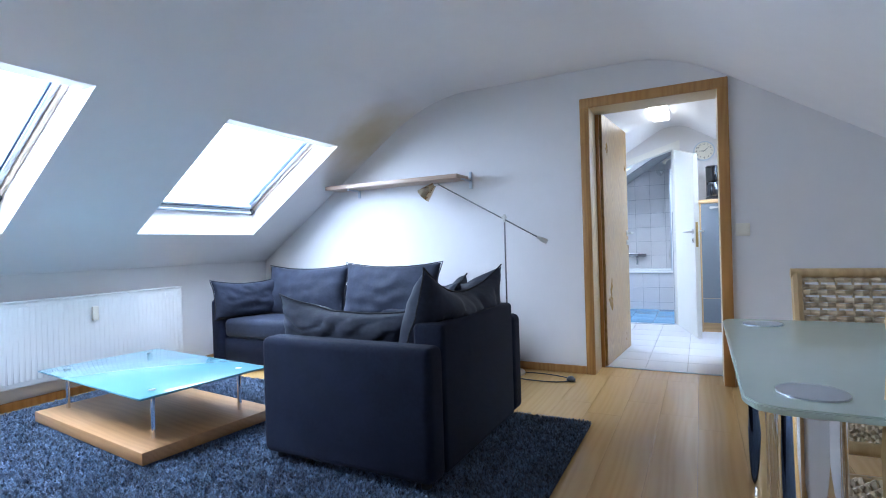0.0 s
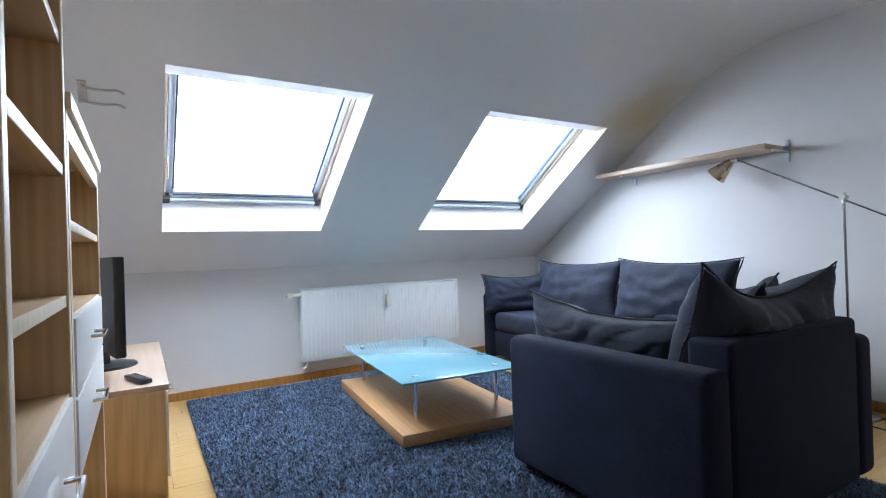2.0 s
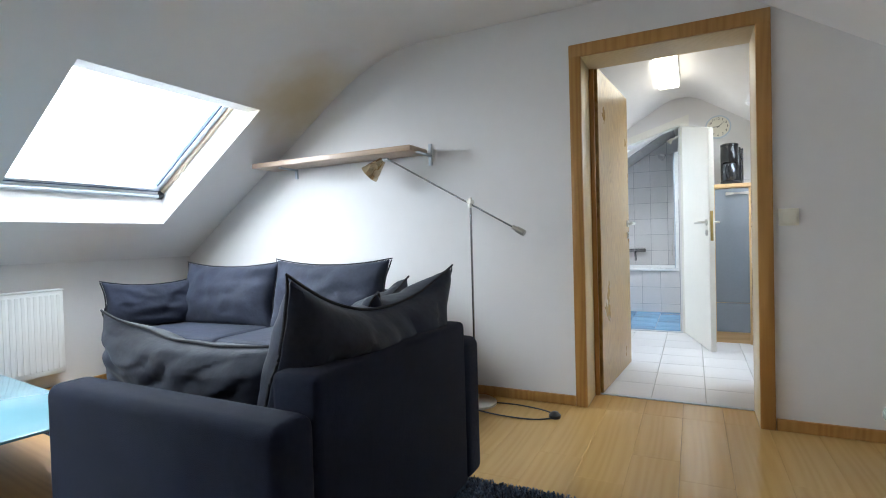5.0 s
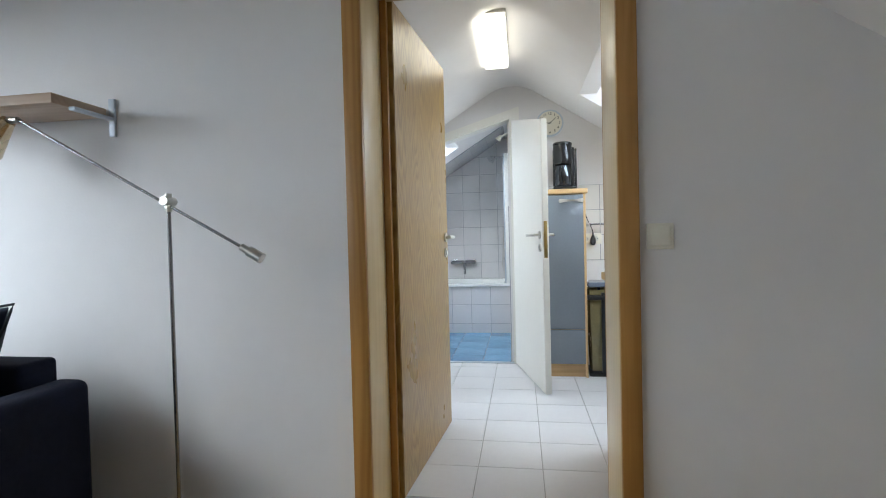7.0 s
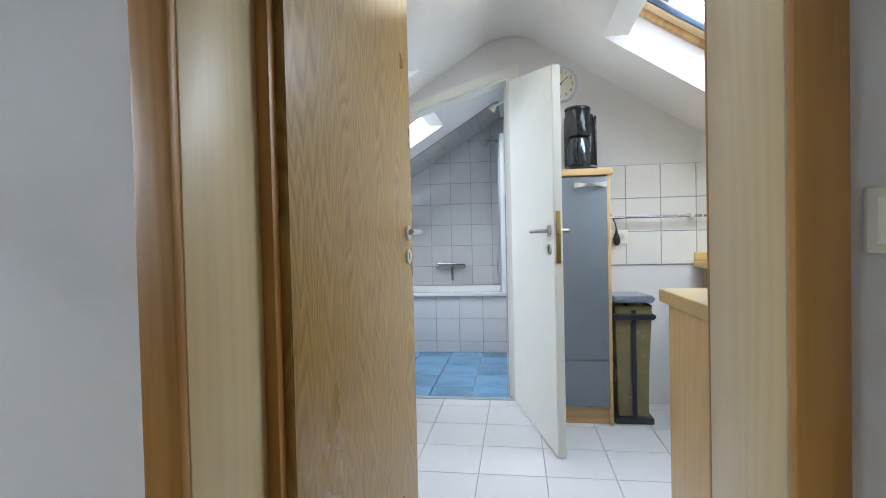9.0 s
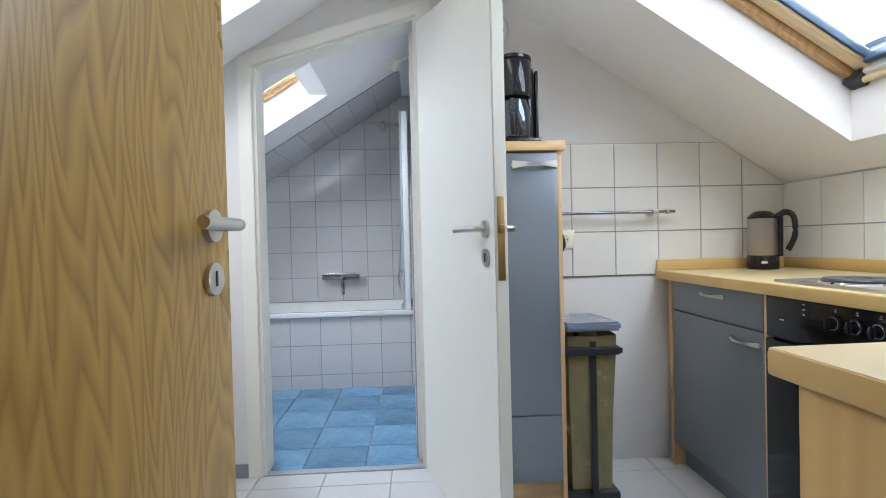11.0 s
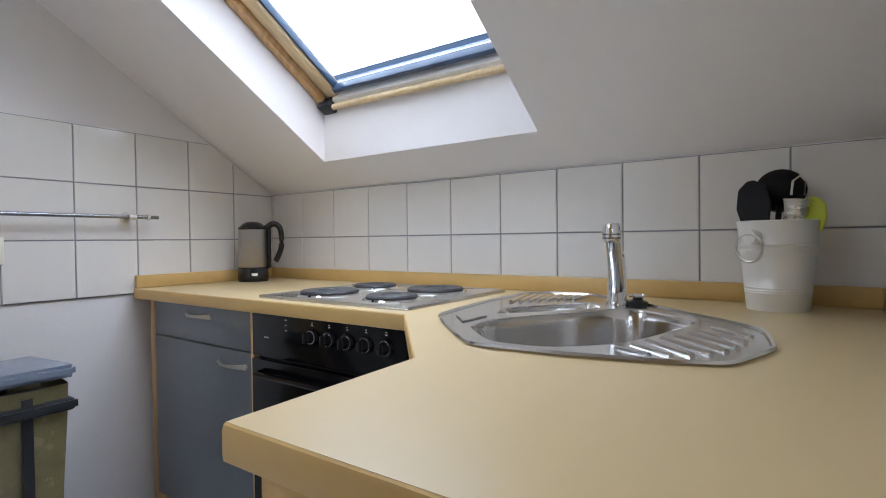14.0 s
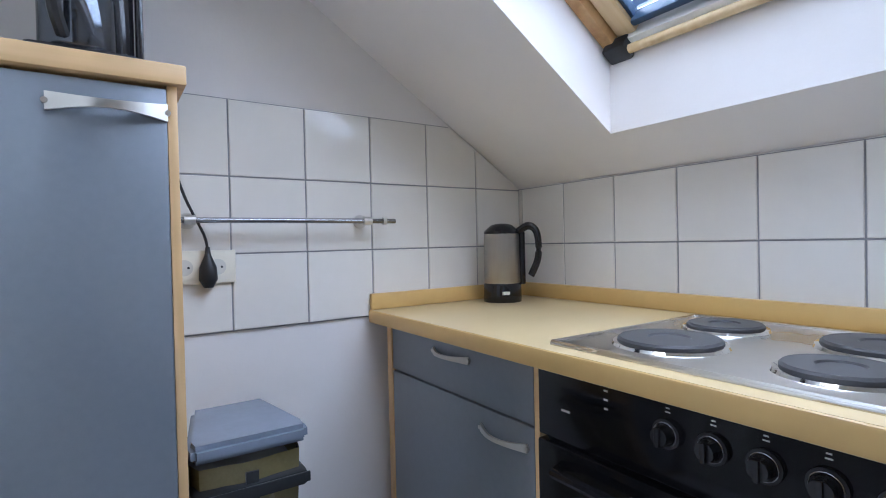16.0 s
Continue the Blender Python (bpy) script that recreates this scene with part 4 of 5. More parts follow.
for k, (f, wv) in enumerate(((0.0, 1.0), (0.6, 1.0), (1.0, 0.6))):
    cx, cy, cz = px + ca * lean * f * f * 1.3, py + sa * lean * f * f * 1.3, 0.012 + ht * f * (1 - 0.18 * f)
    V[:, 2 * k] = np.stack([cx - sa * wid * wv, cy + ca * wid * wv, cz], 1)
    V[:, 2 * k + 1] = np.stack([cx + sa * wid * wv, cy - ca * wid * wv, cz], 1)
base = np.arange(N)[:, None] * 6
faces = np.concatenate([base + [0, 1, 3, 2], base + [2, 3, 5, 4]], 1).reshape(-1, 4)
me = bpy.data.meshes.new("shag")
me.from_pydata(V.reshape(-1, 3), [], faces.tolist())
me.materials.append(M_RUG)
pile = new("shag", me)
pile.parent = rug
tagged(pile, "dense twisted blue grey yarn tufts", kind="stuff")

# ---- kitchen ----
CT = 0.862      # worktop height
FX = 1.575      # worktop front along the east wall
wt_outline = [(0.96, Y1 + 0.012), (XR - 0.012, Y1 + 0.012), (XR - 0.012, YE - 0.012), (FX, YE - 0.012), (FX, 1.165), (1.255, 0.888), (0.96, 0.882)]
SINK = [(1.589, 1.027), (1.367, 0.811), (1.377, 0.673), (1.409, 0.522), (1.434, 0.459), (1.567, 0.412), (1.74, 0.435), (1.999, 0.703), (2.14, 0.87), (2.13, 1.0), (2.06, 1.05), (1.88, 1.055)]
worktop = thing("worktop", pose(0, 0, 0), "continuous beech laminate worktop with a cut corner", "worktop")


def holed_slab(outer, hole, z0, z1):
    """A flat board with one opening in it."""
    bm = B()
    for z in (z0, z1):
        edges = []
        for loop in (outer, hole):
            vs = [bm.verts.new((x, y, z)) for x, y in loop]
            edges += [bm.edges.new((vs[k], vs[(k + 1) % len(vs)])) for k in range(len(vs))]
        bmesh.ops.triangle_fill(bm, edges=edges, use_beauty=True, use_dissolve=False, normal=(0, 0, 1))
    bm.verts.ensure_lookup_table()
    n = len(outer) + len(hole)
    start = 0
    for loop in (outer, hole):
        for k in range(len(loop)):
            i, j = start + k, start + (k + 1) % len(loop)
            bm.faces.new((bm.verts[i], bm.verts[j], bm.verts[n + j], bm.verts[n + i]))
        start += len(loop)
    bmesh.ops.recalc_face_normals(bm, faces=bm.faces)
    return bm


WT_HOLE = [(1.6, 0.93), (1.5, 0.92), (1.385, 0.8), (1.395, 0.68), (1.48, 0.595), (1.785, 0.515), (1.915, 0.655), (1.99, 0.81), (1.77, 0.985), (1.65, 0.95)]
WT_HOLE = [(x - 0.01, y + 0.055) for x, y in WT_HOLE]
board = part("board", holed_slab(wt_outline, WT_HOLE, CT - 0.038, CT), M_WORKTOP, worktop, smooth=False)
front = [(FX, YE - 0.014), (FX, 1.165), (1.255, 0.888), (0.96, 0.882), (0.96, Y1 + 0.014)]
for (ax, ay), (bx_, by_) in zip(front, front[1:]):
    a, b = Vector((ax, ay, 0)), Vector((bx_, by_, 0))
    d = (b - a).normalized()
    o = Vector((d.y, -d.x, 0))
    if o.dot(Vector((1.9, 0.5, 0)) - a) > 0:
        o = -o
    bm = B()
    vs = []
    for p in (a, b):
        vs.append([bm.verts.new(p + o * h + Vector((0, 0, z))) for h, z in ((0.0, CT - 0.037), (0.003, CT - 0.036), (0.004, CT - 0.03), (0.004, CT - 0.007), (0.0025, CT - 0.002), (0.0, CT - 0.0005))])
    for k in range(5):
        bm.faces.new((vs[0][k], vs[0][k + 1], vs[1][k + 1], vs[1][k]))
    bm.faces.new(vs[0]), bm.faces.new(vs[1][::-1]), bm.faces.new((vs[0][5], vs[0][0], vs[1][0], vs[1][5]))
    part("edge_band", bm, M_EDGE, worktop, "honey coloured rounded edge band")
for a, b in (((XR - 0.03, Y1 + 0.03), (XR - 0.011, YE - 0.03)), ((FX, YE - 0.03), (XR - 0.011, YE - 0.011)), ((0.96, Y1 + 0.011), (XR - 0.011, Y1 + 0.03))):
    part("upstand", box(B(), a[0], a[1], CT, b[0], b[1], CT + 0.048, 0.004), M_EDGE, worktop, "beech laminate upstand strip")


def bow(bm, a, b, out, w=0.018):
    """A flat bowed cabinet handle between two feet, standing off along out."""
    a, b, out = Vector(a), Vector(b), Vector(out)
    side = (b - a).normalized().cross(out).normalized()
    rows = []
    for k in range(9):
        f = k / 8
        h = math.sin(math.pi * f) * 0.024 + 0.004
        wide = w * (1 - 0.55 * math.sin(math.pi * f))
        p = a.lerp(b, f) + out * h
        rows.append([bm.verts.new(p + side * wide / 2), bm.verts.new(p - side * wide / 2), bm.verts.new(p - side * wide / 2 - out * 0.006), bm.verts.new(p + side * wide / 2 - out * 0.006)])
    for p, q in zip(rows, rows[1:]):
        for k in range(4):
            bm.faces.new((p[k], p[(k + 1) % 4], q[(k + 1) % 4], q[k]))
    bm.faces.new(rows[0]), bm.faces.new(rows[-1][::-1])
    for p in (a, b):
        rod(bm, p - out * 0.002, p + out * 0.006, 0.005, 8)
    return bm


bx = FX + 0.035
base1 = thing("base_cabinet", pose(0, -0.02, 0), "grey base cabinet with one drawer and one door", "cabinet", "kitchen units")
part("body", box(B(), bx + 0.02, 1.815, 0.1, XR - 0.02, 2.43, CT - 0.04), M_BEECH_Z, base1, "beech carcass")
part("edge_panel", box(B(), bx - 0.002, 2.405, 0.0, XR - 0.02, 2.432, CT - 0.04, 0.001), M_BEECH_Z, base1, "beech side panel")
part("edge_panel", box(B(), bx + 0.0, 1.806, 0.1, bx + 0.02, 1.82, CT - 0.04, 0.001), M_BEECH_Z, base1)
d = part("drawer", box(B(), bx, 1.822, 0.695, bx + 0.018, 2.403, CT - 0.042, 0.002), M_GREYFRONT, base1, "grey drawer front")
part("handle", bow(B(), (bx, 2.03, 0.785), (bx, 2.18, 0.785), (-1, 0, 0)), M_NICKEL, d)
d = part("door", box(B(), bx, 1.822, 0.105, bx + 0.018, 2.403, 0.69, 0.002), M_GREYFRONT, base1, "grey cabinet door")
part("handle", bow(B(), (bx, 1.84, 0.645), (bx, 1.99, 0.645), (-1, 0, 0)), M_NICKEL, d)
part("plinth", box(B(), bx + 0.05, 1.82, 0.0, bx + 0.066, 2.405, 0.1), M_GREYFRONT, base1)

oven = thing("oven", pose(0, -0.02, 0), "black built-in oven under the hob", "oven")
part("casing", box(B(), bx + 0.02, 1.21, 0.1, XR - 0.1, 1.804, CT - 0.045), M_DARK, oven)
part("control_panel", box(B(), bx - 0.004, 1.208, 0.69, bx + 0.02, 1.804, CT - 0.043, 0.003), M_BLACK_GLOSS, oven)
od = part("door", box(B(), bx - 0.008, 1.208, 0.13, bx + 0.02, 1.804, 0.682, 0.004), M_BLACK_GLOSS, oven, "black glass oven door")
part("handle", tube(B(), [(bx - 0.008, 1.27, 0.65), (bx - 0.045, 1.28, 0.65), (bx - 0.045, 1.73, 0.65), (bx - 0.008, 1.74, 0.65)], 0.009, 8), M_BLACK_GLOSS, od)
part("plinth", box(B(), bx + 0.05, 1.21, 0.0, bx + 0.066, 1.8, 0.1), M_DARK, oven)
for k, y in enumerate((1.535, 1.468, 1.402, 1.336, 1.27)):
    bm = rod(B(), (bx - 0.004, y, 0.77), (bx - 0.012, y, 0.77), 0.022, 20)
    rod(bm, (bx - 0.01, y, 0.77), (bx - 0.03, y, 0.77), 0.016, 20, 0.013)
    box(bm, bx - 0.036, y - 0.004, 0.756, bx - 0.028, y + 0.004, 0.784, 0.002)
    kn = part("knob", bm, M_KNOB, oven, "glossy dark knob with a thin ring for its highlights")
    # thin steel ring added to stand for the highlights on the knob
    part("knob_glint", lathe_x(B(), bx - 0.0135, y, 0.77, 0.0175, 0.001), M_RAIL, kn)
    for zz, hw in ((0.8, 0.004), (0.806, 0.003)):
        part("marking", box(B(), bx - 0.0048, y - hw, zz, bx - 0.0042, y + hw, zz + 0.002), M_CUP, oven)
part("marking", box(B(), bx - 0.0048, 1.725, 0.747, bx - 0.0042, 1.745, 0.751), M_CUP, oven)
for zz in (0.775, 0.79, 0.805):
    part("marking", box(B(), bx - 0.0048, 1.642, zz, bx - 0.0042, 1.65, zz + 0.003), M_CUP, oven)

hob = thing("hob", pose(1.612, 1.188, CT), "stainless steel hob with four cast iron plates", "hob")
part("tray", box(B(), 0.0, 0.0, -0.002, 0.49, 0.57, 0.006, 0.003), M_STEEL, hob)
part("rim", tube(B(), [(0.004, 0.004, 0.006), (0.486, 0.004, 0.006), (0.486, 0.566, 0.006), (0.004, 0.566, 0.006)], 0.004, 6, closed=True), M_STEEL, hob)
for x, y, r in ((0.14, 0.415, 0.087), (0.36, 0.43, 0.071), (0.13, 0.16, 0.071), (0.35, 0.17, 0.087)):
    pl = part("hot_plate", lathe(B(), [(r, 0.004), (r, 0.016), (r - 0.004, 0.02), (r * 0.42, 0.02), (r * 0.38, 0.017), (0.0, 0.017)], 40, (x, y, 0)), M_IRON, hob, "dark cast iron plate")
    part("ring", lathe(B(), [(r + 0.012, 0.004), (r + 0.008, 0.011), (r + 0.001, 0.012), (r + 0.001, 0.004)], 40, (x, y, 0)), M_CHROME, pl)

# corner sink
sink = thing("sink", pose(-0.01, 0.055, CT), "stainless corner sink with two ribbed drainers", "sink")


def rounded(pts, ratios):
    """Cuts the corners of an outline, once for each ratio."""
    for r in ratios:
        nxt = []
        for p, q in zip(pts, pts[1:] + pts[:1]):
            nxt += [(p[0] + (q[0] - p[0]) * r, p[1] + (q[1] - p[1]) * r), (q[0] + (p[0] - q[0]) * r, q[1] + (p[1] - q[1]) * r)]
        pts = nxt
    return pts


def basin(outline, steps):
    """A pressed bowl whose rim is the outline, narrowing step by step."""
    bm = B()
    c = Vector((sum(p[0] for p in outline) / len(outline), sum(p[1] for p in outline) / len(outline)))
    rings = [[bm.verts.new((c.x + (p[0] - c.x) * f, c.y + (p[1] - c.y) * f, z)) for p in outline] for f, z in steps]
    for p, q in zip(rings, rings[1:]):
        for k in range(len(p)):
            bm.faces.new((p[k], p[(k + 1) % len(p)], q[(k + 1) % len(p)], q[k]))
    bm.faces.new(rings[-1])
    return bm, c


SINK_R = rounded(SINK, (0.1, 0.25))
pl_ob = part("deck", prism(B(), SINK_R, "z", 0.0, 0.004), M_SINK, sink, smooth=False)
BOWL = rounded([(1.6, 0.9), (1.51, 0.9), (1.4, 0.79), (1.41, 0.69), (1.49, 0.605), (1.775, 0.528), (1.9, 0.665), (1.87, 0.735)], (0.14, 0.25, 0.25))
bm, cxy = basin(BOWL, ((1.0, 0.004), (0.985, 0.0025), (0.972, -0.004), (0.962, -0.02), (0.93, -0.1), (0.9, -0.13), (0.84, -0.148), (0.7, -0.155), (0.15, -0.16)))
bowl = part("bowl", bm, M_SINK, sink)
SMALL = rounded([(1.655, 0.925), (1.765, 0.965), (1.975, 0.815), (1.9, 0.76), (1.86, 0.765)], (0.15, 0.25, 0.25))
bm, _ = basin(SMALL, ((1.0, 0.004), (0.97, 0.002), (0.94, -0.008), (0.9, -0.04), (0.8, -0.06), (0.3, -0.065)))
small = part("small_bowl", bm, M_SINK, sink)
cut(pl_ob, prism(B(), BOWL, "z", -0.1, 0.1))
cut(pl_ob, prism(B(), SMALL, "z", -0.1, 0.1))
part("drain", rod(B(), (cxy.x, cxy.y, -0.16), (cxy.x, cxy.y, -0.15), 0.035, 24), M_CHROME, sink)
part("rim", tube(B(), [(x, y, 0.004) for x, y in SINK_R], 0.0045, 6, closed=True), M_SINK, sink)
for k in range(8):
    f = k / 7
    a = Vector((1.455, 0.607)).lerp(Vector((1.715, 0.51)), f)
    b = Vector((1.43, 0.555)).lerp(Vector((1.64, 0.446)), f) + Vector((-0.045, -0.025)) * math.sin(math.pi * f)
    part("drainer_rib", tube(B(), [(a.x, a.y, 0.0035), (b.x, b.y, 0.005)], 0.0045, 8), M_SINK, sink)
for k in range(8):
    f = k / 7
    a = Vector((2.04, 1.025)).lerp(Vector((2.09, 0.86)), f)
    b = Vector((1.86, 0.985)).lerp(Vector((1.99, 0.87)), f)
    part("drainer_rib", tube(B(), [(a.x, a.y, 0.004), (b.x, b.y, 0.0055)], 0.005, 8), M_SINK, sink)
part("ledge", prism(B(), [(1.535, 0.925), (1.6, 0.985), (1.665, 0.985), (1.625, 0.92)], "z", 0.004, 0.007, 0.002), M_SINK, sink)

tap = thing("tap", pose(1.945, 0.8, CT + 0.004), "chrome single lever mixer tap at the sink", "tap")
part("body", lathe(B(), [(0.028, 0.0), (0.028, 0.008), (0.023, 0.014), (0.022, 0.1), (0.021, 0.118), (0.014, 0.13), (0.0, 0.133)]), M_CHROME, tap)
bm = tube(B(), eased([(0.0, 0, 0.03), (-0.05, -0.011, 0.085), (-0.115, -0.025, 0.145), (-0.165, -0.036, 0.18)], 6), 0.0175, 16)
part("spout", bm, M_CHROME, tap)
noz = part("nozzle", lathe(B(), [(0.0165, -0.03), (0.0185, -0.024), (0.0185, 0.004), (0.016, 0.012), (0.0, 0.014)], 20, (-0.172, -0.0375, 0.182)), M_CHROME, tap)
for dz in (-0.02, -0.012):
    part("groove", lathe(B(), [(0.0187, dz - 0.0015), (0.0192, dz), (0.0187, dz + 0.0015)], 20, (-0.172, -0.0375, 0.182)), M_RAIL, noz)
part("lever", tube(B(), eased([(0.0, 0.002, 0.12), (0.004, 0.008, 0.138), (0.01, 0.022, 0.146)]), 0.0085, 10), M_CHROME, tap)
plug = thing("sink_plug", pose(1.96, 0.755, CT + 0.004), "small dark sink plug on the rim", "plug")
part("knob", lathe(B(), [(0.024, 0), (0.024, 0.008), (0.012, 0.012), (0.01, 0.02), (0.0, 0.022)], 20), M_DARK, plug)
part("ring", tube(B(), [(0.02 * math.cos(a / 8 * 2 * math.pi), 0.02 * math.sin(a / 8 * 2 * math.pi), 0.022) for a in range(8)], 0.003, 6, closed=True), M_CHROME, plug)

# peninsula and corner cupboards
pen = thing("base_cabinet", pose(0, 0, 0), "beech ended base cabinet beside the doorway", "cabinet", "kitchen units")
part("end_panel", box(B(), 0.975, Y1 + 0.02, 0.0, 0.995, 0.852, CT - 0.04, 0.002), M_PANEL, pen, "beech end panel")
part("body", box(B(), 0.995, Y1 + 0.02, 0.1, 1.25, 0.835, CT - 0.04), M_BEECH_Z, pen)
part("door", box(B(), 0.998, 0.837, 0.105, 1.248, 0.854, CT - 0.045, 0.002), M_GREYFRONT, pen)
part("plinth", box(B(), 0.995, 0.77, 0.0, 1.25, 0.785, 0.1), M_GREYFRONT, pen)
cor = thing("base_cabinet", pose(0, 0, 0), "grey corner sink cabinet set at an angle", "cabinet", "kitchen units")
part("body", prism(B(), [(1.3, 0.27), (XR - 0.02, 0.27), (XR - 0.02, 1.155), (1.64, 1.155), (1.64, 1.13), (1.3, 0.84)], "z", 0.1, 0.68), M_BEECH_Z, cor)
part("door", prism(B(), [(1.287, 0.852), (1.607, 1.129), (1.595, 1.142), (1.275, 0.865)], "z", 0.105, CT - 0.045), M_GREYFRONT, cor)
part("edge_panel", prism(B(), [(1.596, 1.143), (bx, 1.184), (bx + 0.02, 1.184), (1.609, 1.13)], "z", 0.0, CT - 0.04), M_BEECH_Z, cor)

# tall cabinet
tall = thing("tall_cabinet", pose(0, 0, 0), "narrow tall cabinet with grey fronts and beech edges", "cabinet", "kitchen units")
for x0, x1 in ((0.752, 0.766), (1.02, 1.036)):
    part("side_panel", box(B(), x0, 2.085, 0.0, x1, YE - 0.014, 1.345, 0.001), M_BEECH_Z, tall)
part("body", box(B(), 0.766, 2.105, 0.09, 1.02, YE - 0.02, 1.34), M_BEECH_Z, tall)
part("plinth", box(B(), 0.766, 2.115, 0.0, 1.02, 2.13, 0.1), M_BEECH, tall)
td = part("door", box(B(), 0.767, 2.083, 0.355, 1.019, 2.103, 1.338, 0.002), M_GREYFRONT, tall)
part("handle", bow(B(), (0.85, 2.083, 1.295), (1.02, 2.083, 1.295), (0, -1, 0), 0.03), M_NICKEL, td)
part("drawer", box(B(), 0.767, 2.083, 0.1, 1.019, 2.103, 0.35, 0.002), M_GREYFRONT, tall)
part("top", box(B(), 0.74, 2.07, 1.345, 1.05, YE - 0.013, 1.38, 0.003), M_BEECH, tall)

# coffee maker
cm = thing("coffee_maker", pose(0.9, 2.25, 1.38), "black filter coffee maker with a steel jug", "coffee maker")
part("base", box(B(), -0.085, -0.11, 0.0, 0.085, 0.11, 0.03, 0.012), M_DARKG, cm)
part("column", box(B(), -0.075, 0.05, 0.03, 0.06, 0.11, 0.34, 0.018), M_DARKG, cm)
part("filter_holder", lathe(B(), [(0.05, 0.19), (0.064, 0.197), (0.067, 0.21), (0.07, 0.335), (0.066, 0.342), (0.0, 0.342)], 32, (-0.01, -0.03, 0)), M_DARKG, cm)
part("lid", lathe(B(), [(0.071, 0.342), (0.071, 0.353), (0.06, 0.36), (0.02, 0.362), (0.0, 0.362)], 32, (-0.01, -0.03, 0)), M_DARKG, cm)
part("water_tank", lathe(B(), [(0.03, 0.03), (0.032, 0.035), (0.032, 0.32), (0.029, 0.328), (0.0, 0.328)], 20, (0.05, 0.02, 0)), M_DARKG, cm)
jug = part("jug", lathe(B(), [(0.054, 0.031), (0.06, 0.04), (0.06, 0.13), (0.052, 0.17), (0.048, 0.184), (0.0, 0.186)], 28, (-0.008, -0.035, 0)), M_JUG, cm, "shiny dark steel jug")
part("jug_handle", tube(B(), eased([(-0.028, -0.085, 0.17), (-0.036, -0.12, 0.16), (-0.038, -0.125, 0.09), (-0.028, -0.09, 0.05)]), 0.011, 8), M_DARK, jug)
part("tower", box(B(), 0.084, 0.0, 0.0, 0.098, 0.06, 0.32, 0.006), M_DARKG, cm)
part("cord", tube(B(), eased([(0.07, 0.1, 0.02), (0.157, 0.12, -0.03), (0.162, 0.16, -0.12), (0.184, 0.178, -0.2), (0.224, 0.183, -0.29), (0.232, 0.187, -0.33)]), 0.0035, 6), M_DARK, cm)
part("plug", lathe(B(), [(0.011, -0.05), (0.022, -0.03), (0.02, 0.0), (0.008, 0.03), (0.005, 0.05)], 14, (0.232, 0.187, -0.37)), M_DARK, cm)

# clock
ck = thing("wall_clock", pose(0.815, YE, 1.94), "round wall clock with a silver rim and black numerals", "clock")
bm = B()
rod(bm, (0, -0.03, 0), (0, 0, 0), 0.107, 48)
part("case", bm, M_ALU, ck)
part("face", rod(B(), (0, -0.0325, 0), (0, -0.03, 0), 0.094, 48), M_WHITE_P, ck)
for h in range(1, 13):
    a = radians(30 * h)
    cu = bpy.data.curves.new("numeral", "FONT")
    cu.body, cu.size, cu.align_x, cu.align_y = str(h), 0.03, "CENTER", "CENTER"
    tmp = bpy.data.objects.new("numeral", cu)
    scene.collection.objects.link(tmp)
    bpy.context.view_layer.update()
    nm = bpy.data.meshes.new_from_object(tmp.evaluated_get(bpy.context.evaluated_depsgraph_get()))
    bpy.data.objects.remove(tmp)
    nm.materials.clear()
    nm.materials.append(M_DARK)
    no = new("numeral", nm)
    no.parent = ck
    no.matrix_local = pose(0.075 * math.sin(a), -0.0335, 0.075 * math.cos(a), 90)
for ang, ln, w in ((50, 0.065, 0.0025), (272, 0.045, 0.0035)):
    bm = prism(B(), [(-w, -0.012), (w, -0.012), (w * 0.6, ln), (-w * 0.6, ln)], "y", -0.036, -0.0345)
    bmesh.ops.rotate(bm, verts=bm.verts, cent=(0, 0, 0), matrix=Matrix.Rotation(radians(ang), 3, "Y"))
    part("pointer", bm, M_DARK, ck)

# rail, sockets
rl = thing("towel_rail", pose(0, YE - 0.008, 1.125), "slim steel utensil rail on the tiles", "rail")
part("bar", rod(B(), (1.06, -0.055, 0), (1.64, -0.055, 0), 0.007, 14), M_RAIL, rl)
for x in (1.09, 1.55):
    bm = rod(B(), (x, 0, 0), (x, -0.055, 0), 0.008)
    rod(bm, (x, 0, 0), (x, -0.008, 0), 0.02, 20)
    rod(bm, (x - 0.012, -0.055, 0), (x + 0.012, -0.055, 0), 0.012, 16)
    part("bracket", bm, M_NICKEL, rl)
part("end_knob", rod(B(), (1.6, -0.055, 0), (1.61, -0.055, 0), 0.011), M_NICKEL, rl)
so = thing("wall_socket", pose(1.118, YE - 0.0085, 1.01), "cream double socket with one black plug", "socket")
part("frame", box(B(), -0.082, -0.01, -0.042, 0.082, 0, 0.042, 0.004), M_WHITE_P, so)
for x in (-0.038, 0.038):
    bm = B()
    rod(bm, (x, -0.0125, 0), (x, -0.008, 0), 0.03, 24)
    ins = part("insert", bm, M_WHITE_P, so)
    # raised flat disc, toned darker to give the shade of the recess
    part("cup", rod(B(), (x, -0.0135, 0), (x, -0.0122, 0), 0.02, 24), M_CUP, ins)
    bm = B()
    for dx in (-0.0095, 0.0095):
        rod(bm, (x + dx, -0.0145, 0), (x + dx, -0.0132, 0), 0.003, 8)
    part("pin_hole", bm, M_DARK, ins)

